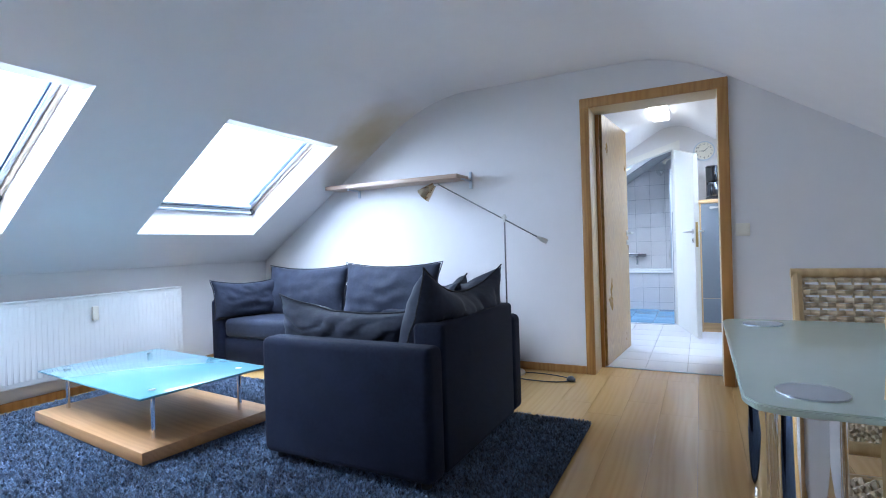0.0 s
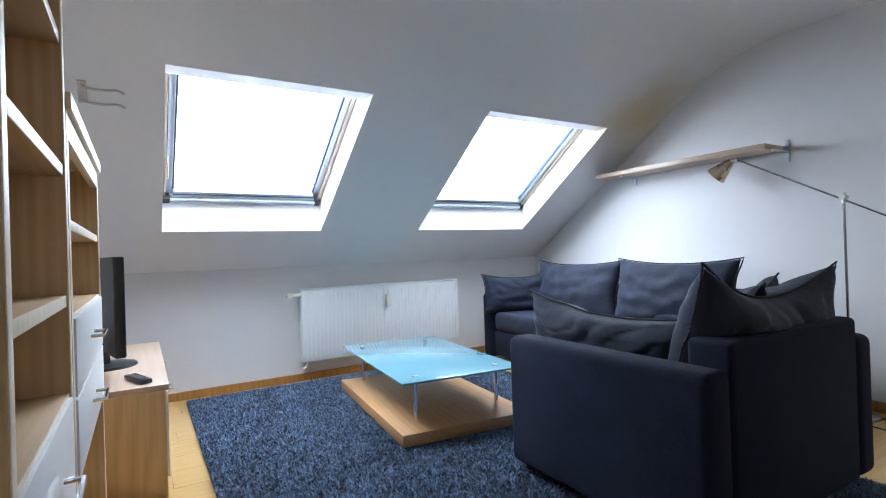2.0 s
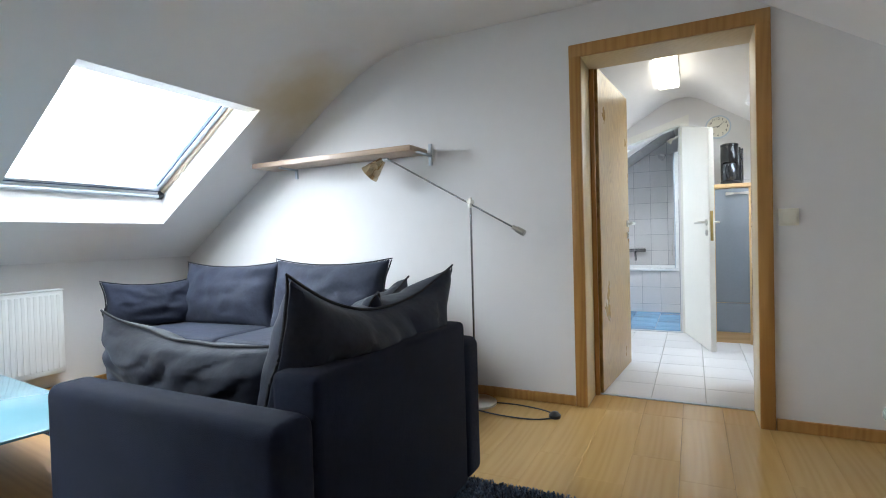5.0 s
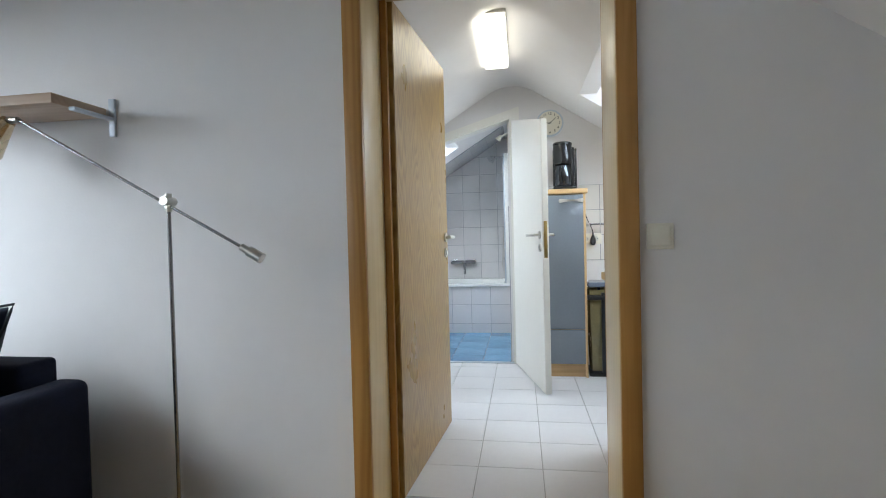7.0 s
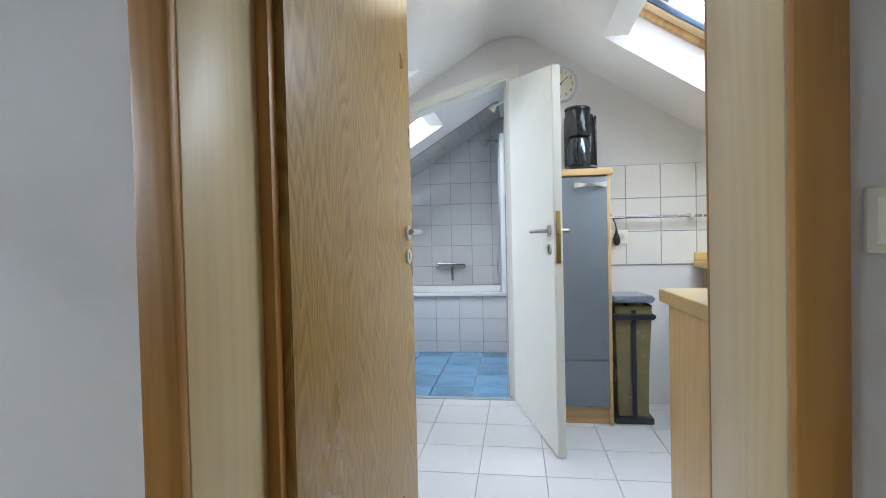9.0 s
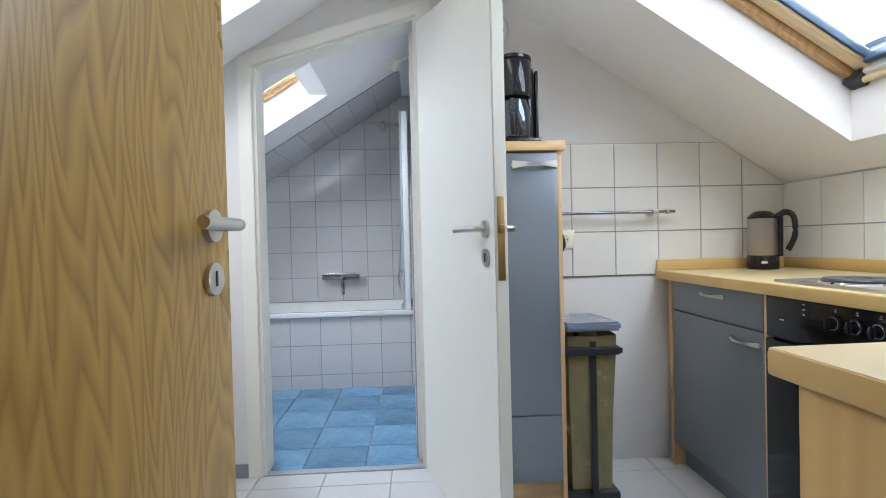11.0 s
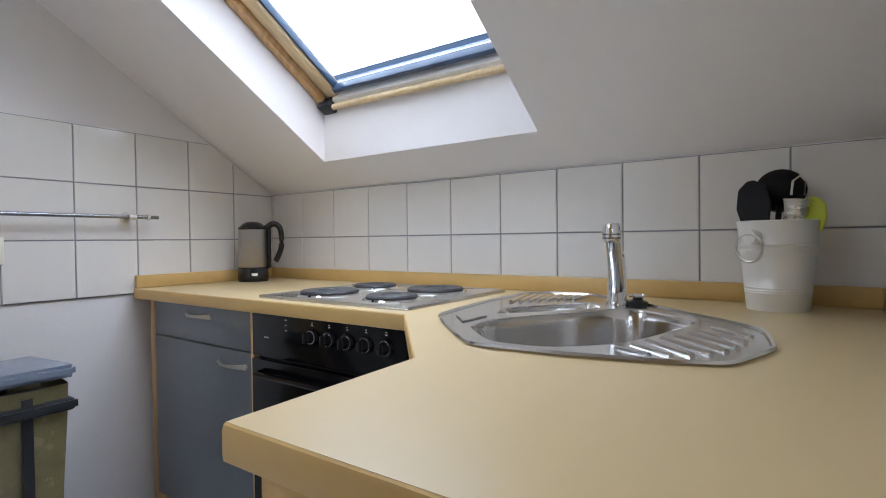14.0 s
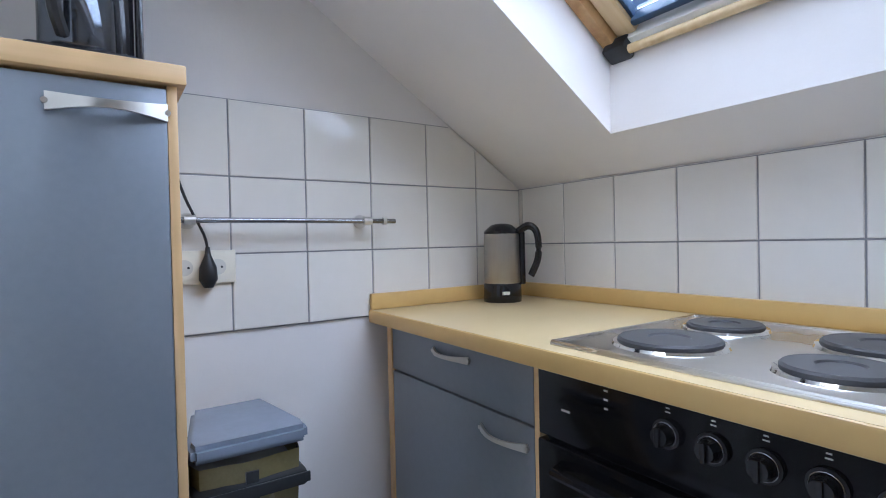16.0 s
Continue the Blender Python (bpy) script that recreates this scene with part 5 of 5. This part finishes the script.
# waste bin with a bag
wb = thing("waste_bin", pose(1.15, 2.22, 0) @ Matrix.Diagonal((0.86, 0.9, 1, 1)), "bag holder bin with grey lid and translucent bag", "bin")
part("base", box(B(), -0.12, -0.12, 0.0, 0.12, 0.12, 0.035, 0.01), M_DARK, wb)
part("post", box(B(), -0.012, 0.1, 0.03, 0.012, 0.12, 0.66), M_DARK, wb)
# dark strip added in front, standing for the post that shows through the bag
part("post_strip", box(B(), -0.014, -0.128, 0.03, 0.014, -0.12, 0.62), M_DARK, wb)
part("hoop", box(B(), -0.128, -0.135, 0.565, 0.128, 0.125, 0.6, 0.012), M_DARK, wb)
bm = B()
ringv = []
for j in range(15):
    f = j / 14
    z = 0.04 + 0.6 * f
    row = []
    for k in range(40):
        a = 2 * math.pi * k / 40
        sq = 1 / max(abs(math.cos(a)), abs(math.sin(a))) ** 0.75
        r = (0.098 + 0.022 * f) * sq * (1 + 0.07 * noise.noise(Vector((math.cos(a) * 3, math.sin(a) * 3, f * 1.6))))
        row.append(bm.verts.new((r * math.cos(a), r * math.sin(a), z)))
    ringv.append(row)
for p, q in zip(ringv, ringv[1:]):
    for k in range(40):
        bm.faces.new((p[k], p[(k + 1) % 40], q[(k + 1) % 40], q[k]))
bm.faces.new(ringv[0][::-1])
part("bag", bm, M_BAG, wb, "crumpled translucent yellowish bag")
part("collar", box(B(), -0.13, -0.14, 0.575, 0.13, -0.132, 0.595, 0.002), M_DARK, wb)
lid = prism(B(), [(-0.125, -0.145), (0.125, -0.145), (0.13, -0.1), (0.09, 0.13), (-0.09, 0.13), (-0.13, -0.1)], "z", 0.66, 0.695, 0.01)
part("lid", lid, M_BINLID, wb, "blue grey plastic lid")

# kettle
kt = thing("kettle", pose(2.0, 2.345, CT) @ Matrix.Diagonal((0.94, 0.94, 1.1, 1)), "brushed steel electric kettle with black handle", "kettle")
part("base", lathe(B(), [(0.065, 0.0), (0.066, 0.008), (0.065, 0.05), (0.062, 0.055)], 32), M_DARKG, kt)
part("body", lathe(B(), [(0.062, 0.055), (0.0635, 0.058), (0.0605, 0.19), (0.059, 0.203), (0.0, 0.203)], 36), M_KETTLE, kt)
part("lid", lathe(B(), [(0.0615, 0.2), (0.061, 0.207), (0.05, 0.216), (0.036, 0.226), (0.02, 0.23), (0.0, 0.231)], 32), M_DARKG, kt)
part("handle_strap", box(B(), 0.038, -0.058, 0.05, 0.058, -0.038, 0.205, 0.004), M_DARKG, kt)
part("handle", tube(B(), eased([(0.04, -0.04, 0.205), (0.066, -0.066, 0.222), (0.086, -0.086, 0.2), (0.088, -0.088, 0.13), (0.07, -0.07, 0.075)]), 0.012, 10), M_DARKG, kt)
part("badge", box(B(), -0.04, -0.066, 0.024, -0.016, -0.058, 0.033), M_WHITE_P, kt).rotation_euler = (0, 0, radians(-6))

# utensil bucket
ub = thing("utensil_bucket", pose(2.06, 0.475, CT), "silvery metal bucket holding black and lime kitchen utensils", "bucket")
pail = [(0.06, 0.0), (0.0612, 0.003)]
for zg in (0.04, 0.046, 0.052, 0.136, 0.142, 0.148):
    rg = 0.061 + 0.019 * zg / 0.2
    pail += [(rg, zg - 0.0015), (rg + 0.0008, zg), (rg, zg + 0.0015)]
pail += [(0.0797, 0.196), (0.0815, 0.199), (0.079, 0.201), (0.076, 0.19), (0.058, 0.02), (0.0, 0.02)]
part("pail", lathe(B(), pail, 44), M_PAIL, ub)
wd = Vector((-0.85, 0.52, 0)).normalized()
part("boss", rod(B(), wd * 0.073 + Vector((0, 0, 0.165)), wd * 0.098 + Vector((0, 0, 0.165)), 0.016, 16), M_PAIL, ub)
part("ring", tube(B(), [wd * 0.096 + Vector((0, 0, 0.14)) + 0.03 * (math.cos(2 * math.pi * k / 20) * Vector((-wd.y, wd.x, 0)) + math.sin(2 * math.pi * k / 20) * Vector((0, 0, 1))) for k in range(20)], 0.003, 6, closed=True), M_NICKEL, ub)


def utensil(name, m, label, parts):
    u = thing(name, m, label, "utensil", "utensils in the bucket")
    for pn, bm, mm in parts:
        part(pn, bm, mm, u)
    return u


def blade(w, h, t, tip):
    return prism(B(), [(-w * 0.35, 0), (w * 0.35, 0), (w * 0.5, h * 0.45), (w * 0.38, h * 0.85), (w * tip, h), (-w * tip, h), (-w * 0.38, h * 0.85), (-w * 0.5, h * 0.45)], "y", -t, t, 0.002)


UB = pose(2.06, 0.475, CT)
utensil("spatula", UB @ pose(-0.02, 0.04, 0.185, 4, 8, 70), "black slotted nylon cooking spatula", [("blade", blade(0.075, 0.11, 0.003, 0.1), M_NYLON), ("handle", rod(B(), (0, 0, -0.16), (0, 0, 0.01), 0.006), M_NYLON)])
ladle = B()
lathe(ladle, [(0.0, 0.0), (0.03, 0.006), (0.048, 0.025), (0.052, 0.045), (0.048, 0.044), (0.03, 0.012), (0.0, 0.008)], 28)
bmesh.ops.rotate(ladle, verts=ladle.verts, cent=(0, 0, 0), matrix=Matrix.Rotation(radians(65), 3, "X"))
bmesh.ops.translate(ladle, verts=ladle.verts, vec=(0, 0, 0.07))
utensil("ladle", UB @ pose(0.025, 0.0, 0.185, 0, -3, 90), "black nylon soup ladle with round bowl", [("bowl", ladle, M_NYLON), ("handle", rod(B(), (0, 0.01, -0.16), (0, 0.01, 0.05), 0.006), M_NYLON)])
utensil("whisk", UB @ pose(-0.02, -0.03, 0.175, -4, -6, 80), "grey metal strainer with a wire hook", [("cup", lathe(B(), [(0.026, 0.0), (0.021, 0.03), (0.023, 0.06), (0.027, 0.072), (0.025, 0.072), (0.02, 0.03)], 24), M_STEEL), ("hook", tube(B(), [(-0.012, 0, 0.08), (-0.012, 0, 0.11), (0, 0, 0.122), (0.012, 0, 0.11), (0.012, 0, 0.08)], 0.0025, 6), M_NICKEL), ("handle", rod(B(), (0, 0, -0.15), (0, 0, 0.01), 0.005), M_STEEL)])
utensil("spoon", UB @ pose(-0.01, -0.06, 0.175, -4, -6, 75), "lime green plastic spoon", [("bowl", blade(0.055, 0.075, 0.008, 0.15), M_YELLOW), ("handle", rod(B(), (0, 0, -0.16), (0, 0, 0.01), 0.006), M_YELLOW)])

gb = thing("glass_board", pose(1.99, Y1 + 0.034, CT, 8, 0, 0), "clear glass cutting board leaning on the tiles", "cutting board")
sheet = part("sheet", box(B(), -0.16, 0.0, 0.0, 0.13, 0.004, 0.2), M_BOARDGLASS, gb)
sheet.visible_shadow = False
part("edge", box(B(), -0.163, -0.0005, 0.0, -0.1602, 0.0045, 0.2), M_BOARDEDGE, gb, "dark green ground glass edge")
part("edge", box(B(), -0.163, -0.0005, 0.2002, 0.13, 0.0045, 0.2022), M_BOARDEDGE, gb)
for zz in (0.04, 0.155):
    for k in range(5):
        part("printed_bar", box(B(), -0.11 + 0.016 * k, 0.0042, zz, -0.102 + 0.016 * k, 0.0046, zz + 0.02), M_WHITE_P, gb)

# ceiling lamp
cl = thing("ceiling_lamp", pose(0.43, 1.43, FLAT), "rectangular white ceiling lamp, switched on", "ceiling lamp")
part("tray", box(B(), -0.083, -0.385, -0.02, 0.083, 0.385, 0.0, 0.004), M_WHITE, cl)
part("diffuser", box(B(), -0.078, -0.38, -0.07, 0.078, 0.38, -0.02, 0.015, 3), M_LAMPGLOW, cl, "glowing white diffuser")

# hall radiator
hr = thing("radiator", pose(-0.38, YE, 0), "white panel radiator behind the oak door", "radiator")
part("panel", box(B(), -0.62, -0.1, 0.13, 0.0, -0.04, 0.74, 0.006), M_RADIATOR, hr)
part("top_grille", box(B(), -0.624, -0.104, 0.74, 0.004, -0.035, 0.752, 0.003), M_RADIATOR, hr)
part("bracket", box(B(), -0.5, -0.04, 0.2, -0.46, 0.0, 0.6), M_RADIATOR, hr)
part("pipe", tube(B(), [(0.01, -0.07, 0.18), (0.035, -0.07, 0.16), (0.035, -0.07, 0.0)], 0.008), M_RADIATOR, hr)
part("valve", rod(B(), (0.0, -0.07, 0.7), (0.012, -0.07, 0.7), 0.012), M_NICKEL, hr)

# ---- bathroom ----
TX0, TX1 = KX + 0.01, 0.462
tub = thing("bathtub", pose(0, 0, 0), "white built-in bathtub behind a tiled front", "bathtub")
part("rim", box(B(), TX0, 3.763, 0.505, TX1, 3.838, 0.54, 0.008), M_PORCELAIN, tub)
part("rim", box(B(), TX0, 4.42, 0.505, TX1, 4.49, 0.54, 0.008), M_PORCELAIN, tub)
part("rim", box(B(), 0.385, 3.838, 0.505, TX1, 4.42, 0.54, 0.006), M_PORCELAIN, tub)
bm = B()
rings = []
for f, z in ((1.0, 0.535), (0.97, 0.5), (0.9, 0.25), (0.8, 0.15), (0.5, 0.13)):
    cx, cy, hw, hd = (TX0 + 0.385) / 2, 4.129, (0.385 - TX0) / 2 * f, 0.291 * f
    rings.append([bm.verts.new((cx + hw * sx, cy + hd * sy, z)) for sx, sy in ((-1, -1), (1, -1), (1, 1), (-1, 1))])
for p, q in zip(rings, rings[1:]):
    for k in range(4):
        bm.faces.new((p[k], p[(k + 1) % 4], q[(k + 1) % 4], q[k]))
bm.faces.new(rings[-1])
part("basin", bm, M_PORCELAIN, tub)
tf = structure("tub_front", box(B(), TX0, 3.79, 0.0, 0.466, 3.828, 0.503), M_GROUT, "grey grouted masonry front of the bathtub", "bath panel")

mx = thing("bath_mixer", pose(-0.135, 4.485, 0.745), "chrome wall mixer over the bathtub", "tap")
part("body", rod(B(), (-0.15, -0.055, 0), (0.15, -0.055, 0), 0.027, 20), M_RAIL, mx)
for x in (-0.075, 0.075):
    part("inlet", rod(B(), (x, -0.05, 0), (x, 0, 0), 0.02), M_CHROME, mx)
part("spout", tube(B(), [(0.02, -0.05, -0.01), (0.02, -0.12, -0.04), (0.03, -0.17, -0.1), (0.03, -0.175, -0.14)], 0.013), M_RAIL, mx)
part("lever", box(B(), -0.14, -0.12, 0.02, 0.16, -0.05, 0.032, 0.006), M_CHROME, mx)

shw = thing("shower_set", pose(0.39, 4.45, 0), "chrome shower rail with hand shower and hose", "shower")
part("rail", rod(B(), (0, 0, 0.9), (0, 0, 2.0), 0.011), M_CHROME, shw)
for z in (0.95, 1.95):
    part("bracket", rod(B(), (0, 0, z), (0, 0.045, z), 0.014), M_CHROME, shw)
part("arm", tube(B(), [(0, 0.0, 1.98), (-0.06, -0.05, 2.0), (-0.13, -0.1, 1.985)], 0.01), M_CHROME, shw)
part("head", rod(B(), (-0.13, -0.1, 1.985), (-0.16, -0.12, 1.955), 0.03, 20, 0.05), M_CHROME, shw)
part("hose", tube(B(), [(0.0, -0.03, 1.6), (-0.02, -0.04, 1.1), (-0.05, -0.05, 0.7), (-0.03, -0.05, 0.6), (0.02, -0.04, 0.7), (0.02, -0.03, 0.9)], 0.007), M_NICKEL, shw)
part("hand_shower", rod(B(), (-0.02, -0.04, 0.78), (0.03, -0.08, 0.72), 0.014, 14, 0.03), M_CHROME, shw)

sc = thing("shower_screen", pose(0.425, 3.8, 0.54), "narrow folding glass bath screen with white profile", "shower screen")
part("profile", box(B(), -0.02, -0.012, 0.0, 0.02, 0.03, 1.4, 0.004), M_WHITE, sc)
part("profile", box(B(), -0.035, -0.002, 0.0, -0.022, 0.04, 1.4, 0.003), M_ALU, sc)
pane = part("pane", box(B(), -0.018, 0.032, 0.02, -0.012, 0.6, 1.38), M_CLEAR, sc)
spot = thing("spot_lamp", pose(0.415, YE + 0.3, 1.93), "small white cone spot lamp in the bathroom", "lamp")
part("shade", rod(B(), (0, 0, 0), (-0.03, 0.012, -0.036), 0.01, 20, 0.027), M_WHITE_P, spot)
part("stem", rod(B(), (0, 0, -0.01), (0.09, 0, 0.03), 0.008), M_WHITE_P, spot)

# ---- skirting ----
for name, x0, y0, x1, y1 in (("baseboard_west", XL, -3.55, XL + 0.016, 0.0), ("baseboard_north_a", XL, -0.016, -0.022, 0.0), ("baseboard_north_b", 0.942, -0.016, XR, 0.0)):
    structure(name, box(B(), x0, y0, 0.0, x1, y1, 0.058, 0.004), M_CASING, "slim oak coloured skirting board", "baseboard")
structure("baseboard_hall", box(B(), KX, YE - 0.01, 0.0, -0.271, YE, 0.06, 0.002), M_GROUT, "grey tile skirting beside the bathroom door", "baseboard")

# ---- pieces: tiles and planks ----
def clip(poly, keep):
    """The part of an outline where keep(p) >= 0, keep being linear."""
    out = []
    for k in range(len(poly)):
        a, b = poly[k - 1], poly[k]
        fa, fb = keep(a), keep(b)
        if (fa >= 0) != (fb >= 0):
            s = fa / (fa - fb)
            out.append((a[0] + (b[0] - a[0]) * s, a[1] + (b[1] - a[1]) * s))
        if fb >= 0:
            out.append(b)
    return out


piece_cache = {}


def piece(name, poly, thick, material, cham=0.0015):
    """A flat piece lying on z = 0 with softened upper edges; alike outlines share one mesh."""
    if name == "plank":
        cham = 0.0005
    key = (name, material.name, round(thick, 4), tuple((round(x, 4), round(y, 4)) for x, y in poly))
    if key not in piece_cache:
        cx, cy = sum(p[0] for p in poly) / len(poly), sum(p[1] for p in poly) / len(poly)
        def inset(p):
            d = math.hypot(p[0] - cx, p[1] - cy) or 1
            return (p[0] - (p[0] - cx) / d * cham * 1.4, p[1] - (p[1] - cy) / d * cham * 1.4)
        n = len(poly)
        verts = [(x, y, 0) for x, y in poly] + [(x, y, thick - cham) for x, y in poly] + [(*inset(p), thick) for p in poly]
        faces = [[2 * n + k for k in range(n)]]
        for r in (0, n):
            for k in range(n):
                j = (k + 1) % n
                faces.append([r + k, r + j, r + n + j, r + n + k])
        me = bpy.data.meshes.new(name)
        me.from_pydata(verts, [], faces)
        me.materials.append(material)
        piece_cache[key] = me
    return piece_cache[key]


def tiles(parent, m, u0, u1, v0, v1, ou, ov, pu, pv, gap, thick, material, keeps=(), name="tile", stagger=0.0):
    """Lays pieces on the plane of m (u, v, outwards) between the bounds, on a grid through (ou, ov)."""
    inv = parent.matrix_world.inverted()
    iv0, iv1 = math.floor((v0 - ov) / pv), math.ceil((v1 - ov) / pv)
    for j in range(iv0, iv1):
        shift = stagger * (j % 2 if stagger == 0.5 else (j * 0.37) % 1) * pu if stagger else 0.0
        iu0, iu1 = math.floor((u0 - ou - shift) / pu), math.ceil((u1 - ou - shift) / pu)
        for i in range(iu0, iu1):
            a, b = ou + shift + i * pu, ov + j * pv
            x0, x1 = max(a + gap / 2, u0), min(a + pu - gap / 2, u1)
            y0, y1 = max(b + gap / 2, v0), min(b + pv - gap / 2, v1)
            if x1 - x0 < 0.012 or y1 - y0 < 0.008:
                continue
            poly = [(x0, y0), (x1, y0), (x1, y1), (x0, y1)]
            for keep in keeps:
                poly = clip(poly, keep) if len(poly) > 2 else poly
            if len(poly) < 3:
                continue
            cx, cy = x0, y0
            ob = new(name, piece(name, [(x - cx, y - cy) for x, y in poly], thick, material))
            ob.parent = parent
            ob.matrix_world = m @ Matrix.Translation((cx, cy, 0))


def plane(origin, u, v):
    u, v = Vector(u), Vector(v)
    n = u.cross(v)
    return Matrix(((u.x, v.x, n.x, origin[0]), (u.y, v.y, n.y, origin[1]), (u.z, v.z, n.z, origin[2]), (0, 0, 0, 1)))


def grout(name, bm, label):
    return structure(name, bm, M_GROUT, label, "tiling")


east_keep = lambda p: (KR + SR * (XR - p[0]) - 0.012) - p[1]
# end wall of the kitchen
g = grout("tiling_kitchen_end", prism(B(), [(0.8, 0.84), (XR, 0.84), (XR, KR - 0.01), (1.895, 1.43), (1.878, 1.441), (0.8, 1.441)], "y", YE - 0.005, YE), "white wall tiles with grey joints over the bin")
tiles(g, plane((0, YE - 0.005, 0), (1, 0, 0), (0, 0, 1)), 0.8, XR - 0.009, 0.84, 1.441, 1.391, 0.842, 0.1995, 0.1995, 0.004, 0.004, M_TILE, (east_keep,))
# splash back of the east wall
g = grout("tiling_east", box(B(), XR - 0.005, Y1, 0.85, XR, YE, KR - 0.004), "white wall tiles with grey joints behind the hob")
tiles(g, plane((XR - 0.005, 0, 0), (0, -1, 0), (0, 0, 1)), -YE + 0.009, -Y1 - 0.009, 0.86, KR - 0.006, -1.249, 1.046 - 0.1995, 0.1995, 0.1995, 0.004, 0.004, M_TILE)
# tiles on the wall beside the doorway
g = grout("tiling_door_wall", prism(B(), [(0.96, 0.85), (XR, 0.85), (XR, KR - 0.01), (0.96, KR + SR * (XR - 0.96) - 0.01)], "y", Y1, Y1 + 0.005), "white wall tiles with grey joints beside the doorway")
west_plane = plane((0, Y1 + 0.005, 0), (-1, 0, 0), (0, 0, 1))
tiles(g, west_plane, -XR + 0.009, -0.96, 0.86, 2.06, -2.1, 1.046 - 0.1995, 0.1995, 0.1995, 0.004, 0.004, M_TILE, (lambda p: (KR + SR * (XR + p[0]) - 0.012) - p[1],))
# bathroom
low_keep = lambda p: KZ + KS * p[0] - 0.012 - p[1]
g = grout("tiling_bath_far", prism(B(), [(KX, 0.53), (0.47, 0.53), (0.47, FLAT - 0.01), (XFK, FLAT - 0.01), (KX, KZ + KS * KX - 0.01)], "y", YFAR - 0.005, YFAR), "pale bathroom wall tiles over the bathtub")
tiles(g, plane((0, YFAR - 0.005, 0), (1, 0, 0), (0, 0, 1)), -1.0, 0.467, 0.54, FLAT - 0.014, -0.13, 0.735, 0.211, 0.214, 0.004, 0.004, M_BATHTILE, (low_keep,))
tiles(tf, plane((0, 3.79, 0), (1, 0, 0), (0, 0, 1)), -1.0, 0.464, 0.0, 0.502, 0.018, 0.307, 0.211, 0.207, 0.004, 0.004, M_BATHTILE)
g = grout("tiling_bath_east", box(B(), 0.47, YE + 0.122, 0.0, 0.475, YFAR, 1.3), "pale bathroom wall tiles on the partition")
tiles(g, plane((0.47, 0, 0), (0, -1, 0), (0, 0, 1)), -YFAR + 0.009, -YE - 0.13, 0.0, 1.29, -4.0, 0.128, 0.207, 0.207, 0.004, 0.004, M_BATHTILE)
# tiled slope over the bathtub
sl = math.atan(KS)
org = Vector((KX, YFAR, KZ + KS * KX))
su, sv = Vector((0, -1, 0)), Vector((math.cos(sl), 0, math.sin(sl)))
mp = plane(org, su, sv)
if mp.to_3x3().col[2].z > 0:
    mp = plane(org + Vector((0, -0.66, 0)), Vector((0, 1, 0)), sv)
g = grout("tiling_bath_slope", prism(B(), [(KX, KZ + KS * KX - 0.0005), (XFK, FLAT - 0.0005), (XFK + 0.004, FLAT - 0.006), (KX + 0.004, KZ + KS * KX - 0.006)], "y", YFAR - 0.66, YFAR - 0.006), "pale tiles on the slope over the bathtub")
tiles(g, mp @ Matrix.Translation((0, 0, 0.005)), 0.01, 0.655, 0.0, (XFK - KX) / math.cos(sl) - 0.004, 0.0, 0.05, 0.325, 0.207, 0.004, 0.004, M_BATHTILE)
bf = structure("floor_bath", box(B(), KX, YE + 0.03, -0.012, 0.475, 3.79, -0.007), M_GROUT, "blue tiled bathroom floor", "floor")
tiles(bf, plane((0, 0, -0.007), (1, 0, 0), (0, 1, 0)), -1.0, 0.467, YE + 0.045, 3.786, -0.05, 2.755, 0.28, 0.28, 0.005, 0.007, M_BLUETILE)
# kitchen floor
kf = structure("floor_kitchen", box(B(), KX, 0.29, -0.012, XR, YE + 0.005, -0.007), M_GROUTL, "pale tiled kitchen floor", "floor")
tiles(kf, plane((0, 0, -0.007), (1, 0, 0), (0, 1, 0)), -0.8, 1.75, 0.292, YE - 0.002, 0.645, 0.885, 0.29, 0.293, 0.004, 0.007, M_FLOORTILE)
# living room boards
lf = structure("floor_living", box(B(), XL, YB, -0.0125, XR, 0.25, -0.009), M_SUB, "beech laminate boards", "floor")
lp = plane((0, 0, -0.009), (0, 1, 0), (-1, 0, 0))
tiles(lf, lp, YB + 0.001, -0.001, -XR, -XL - 0.001, 0.3, 0.05, 1.28, 0.193, 0.0007, 0.009, M_LAMINATE, (), "plank", 0.37)
tiles(lf, lp, 0.0, 0.254, -0.875, -0.045, 0.3, 0.05, 1.28, 0.193, 0.0007, 0.009, M_LAMINATE, (), "plank", 0.37)
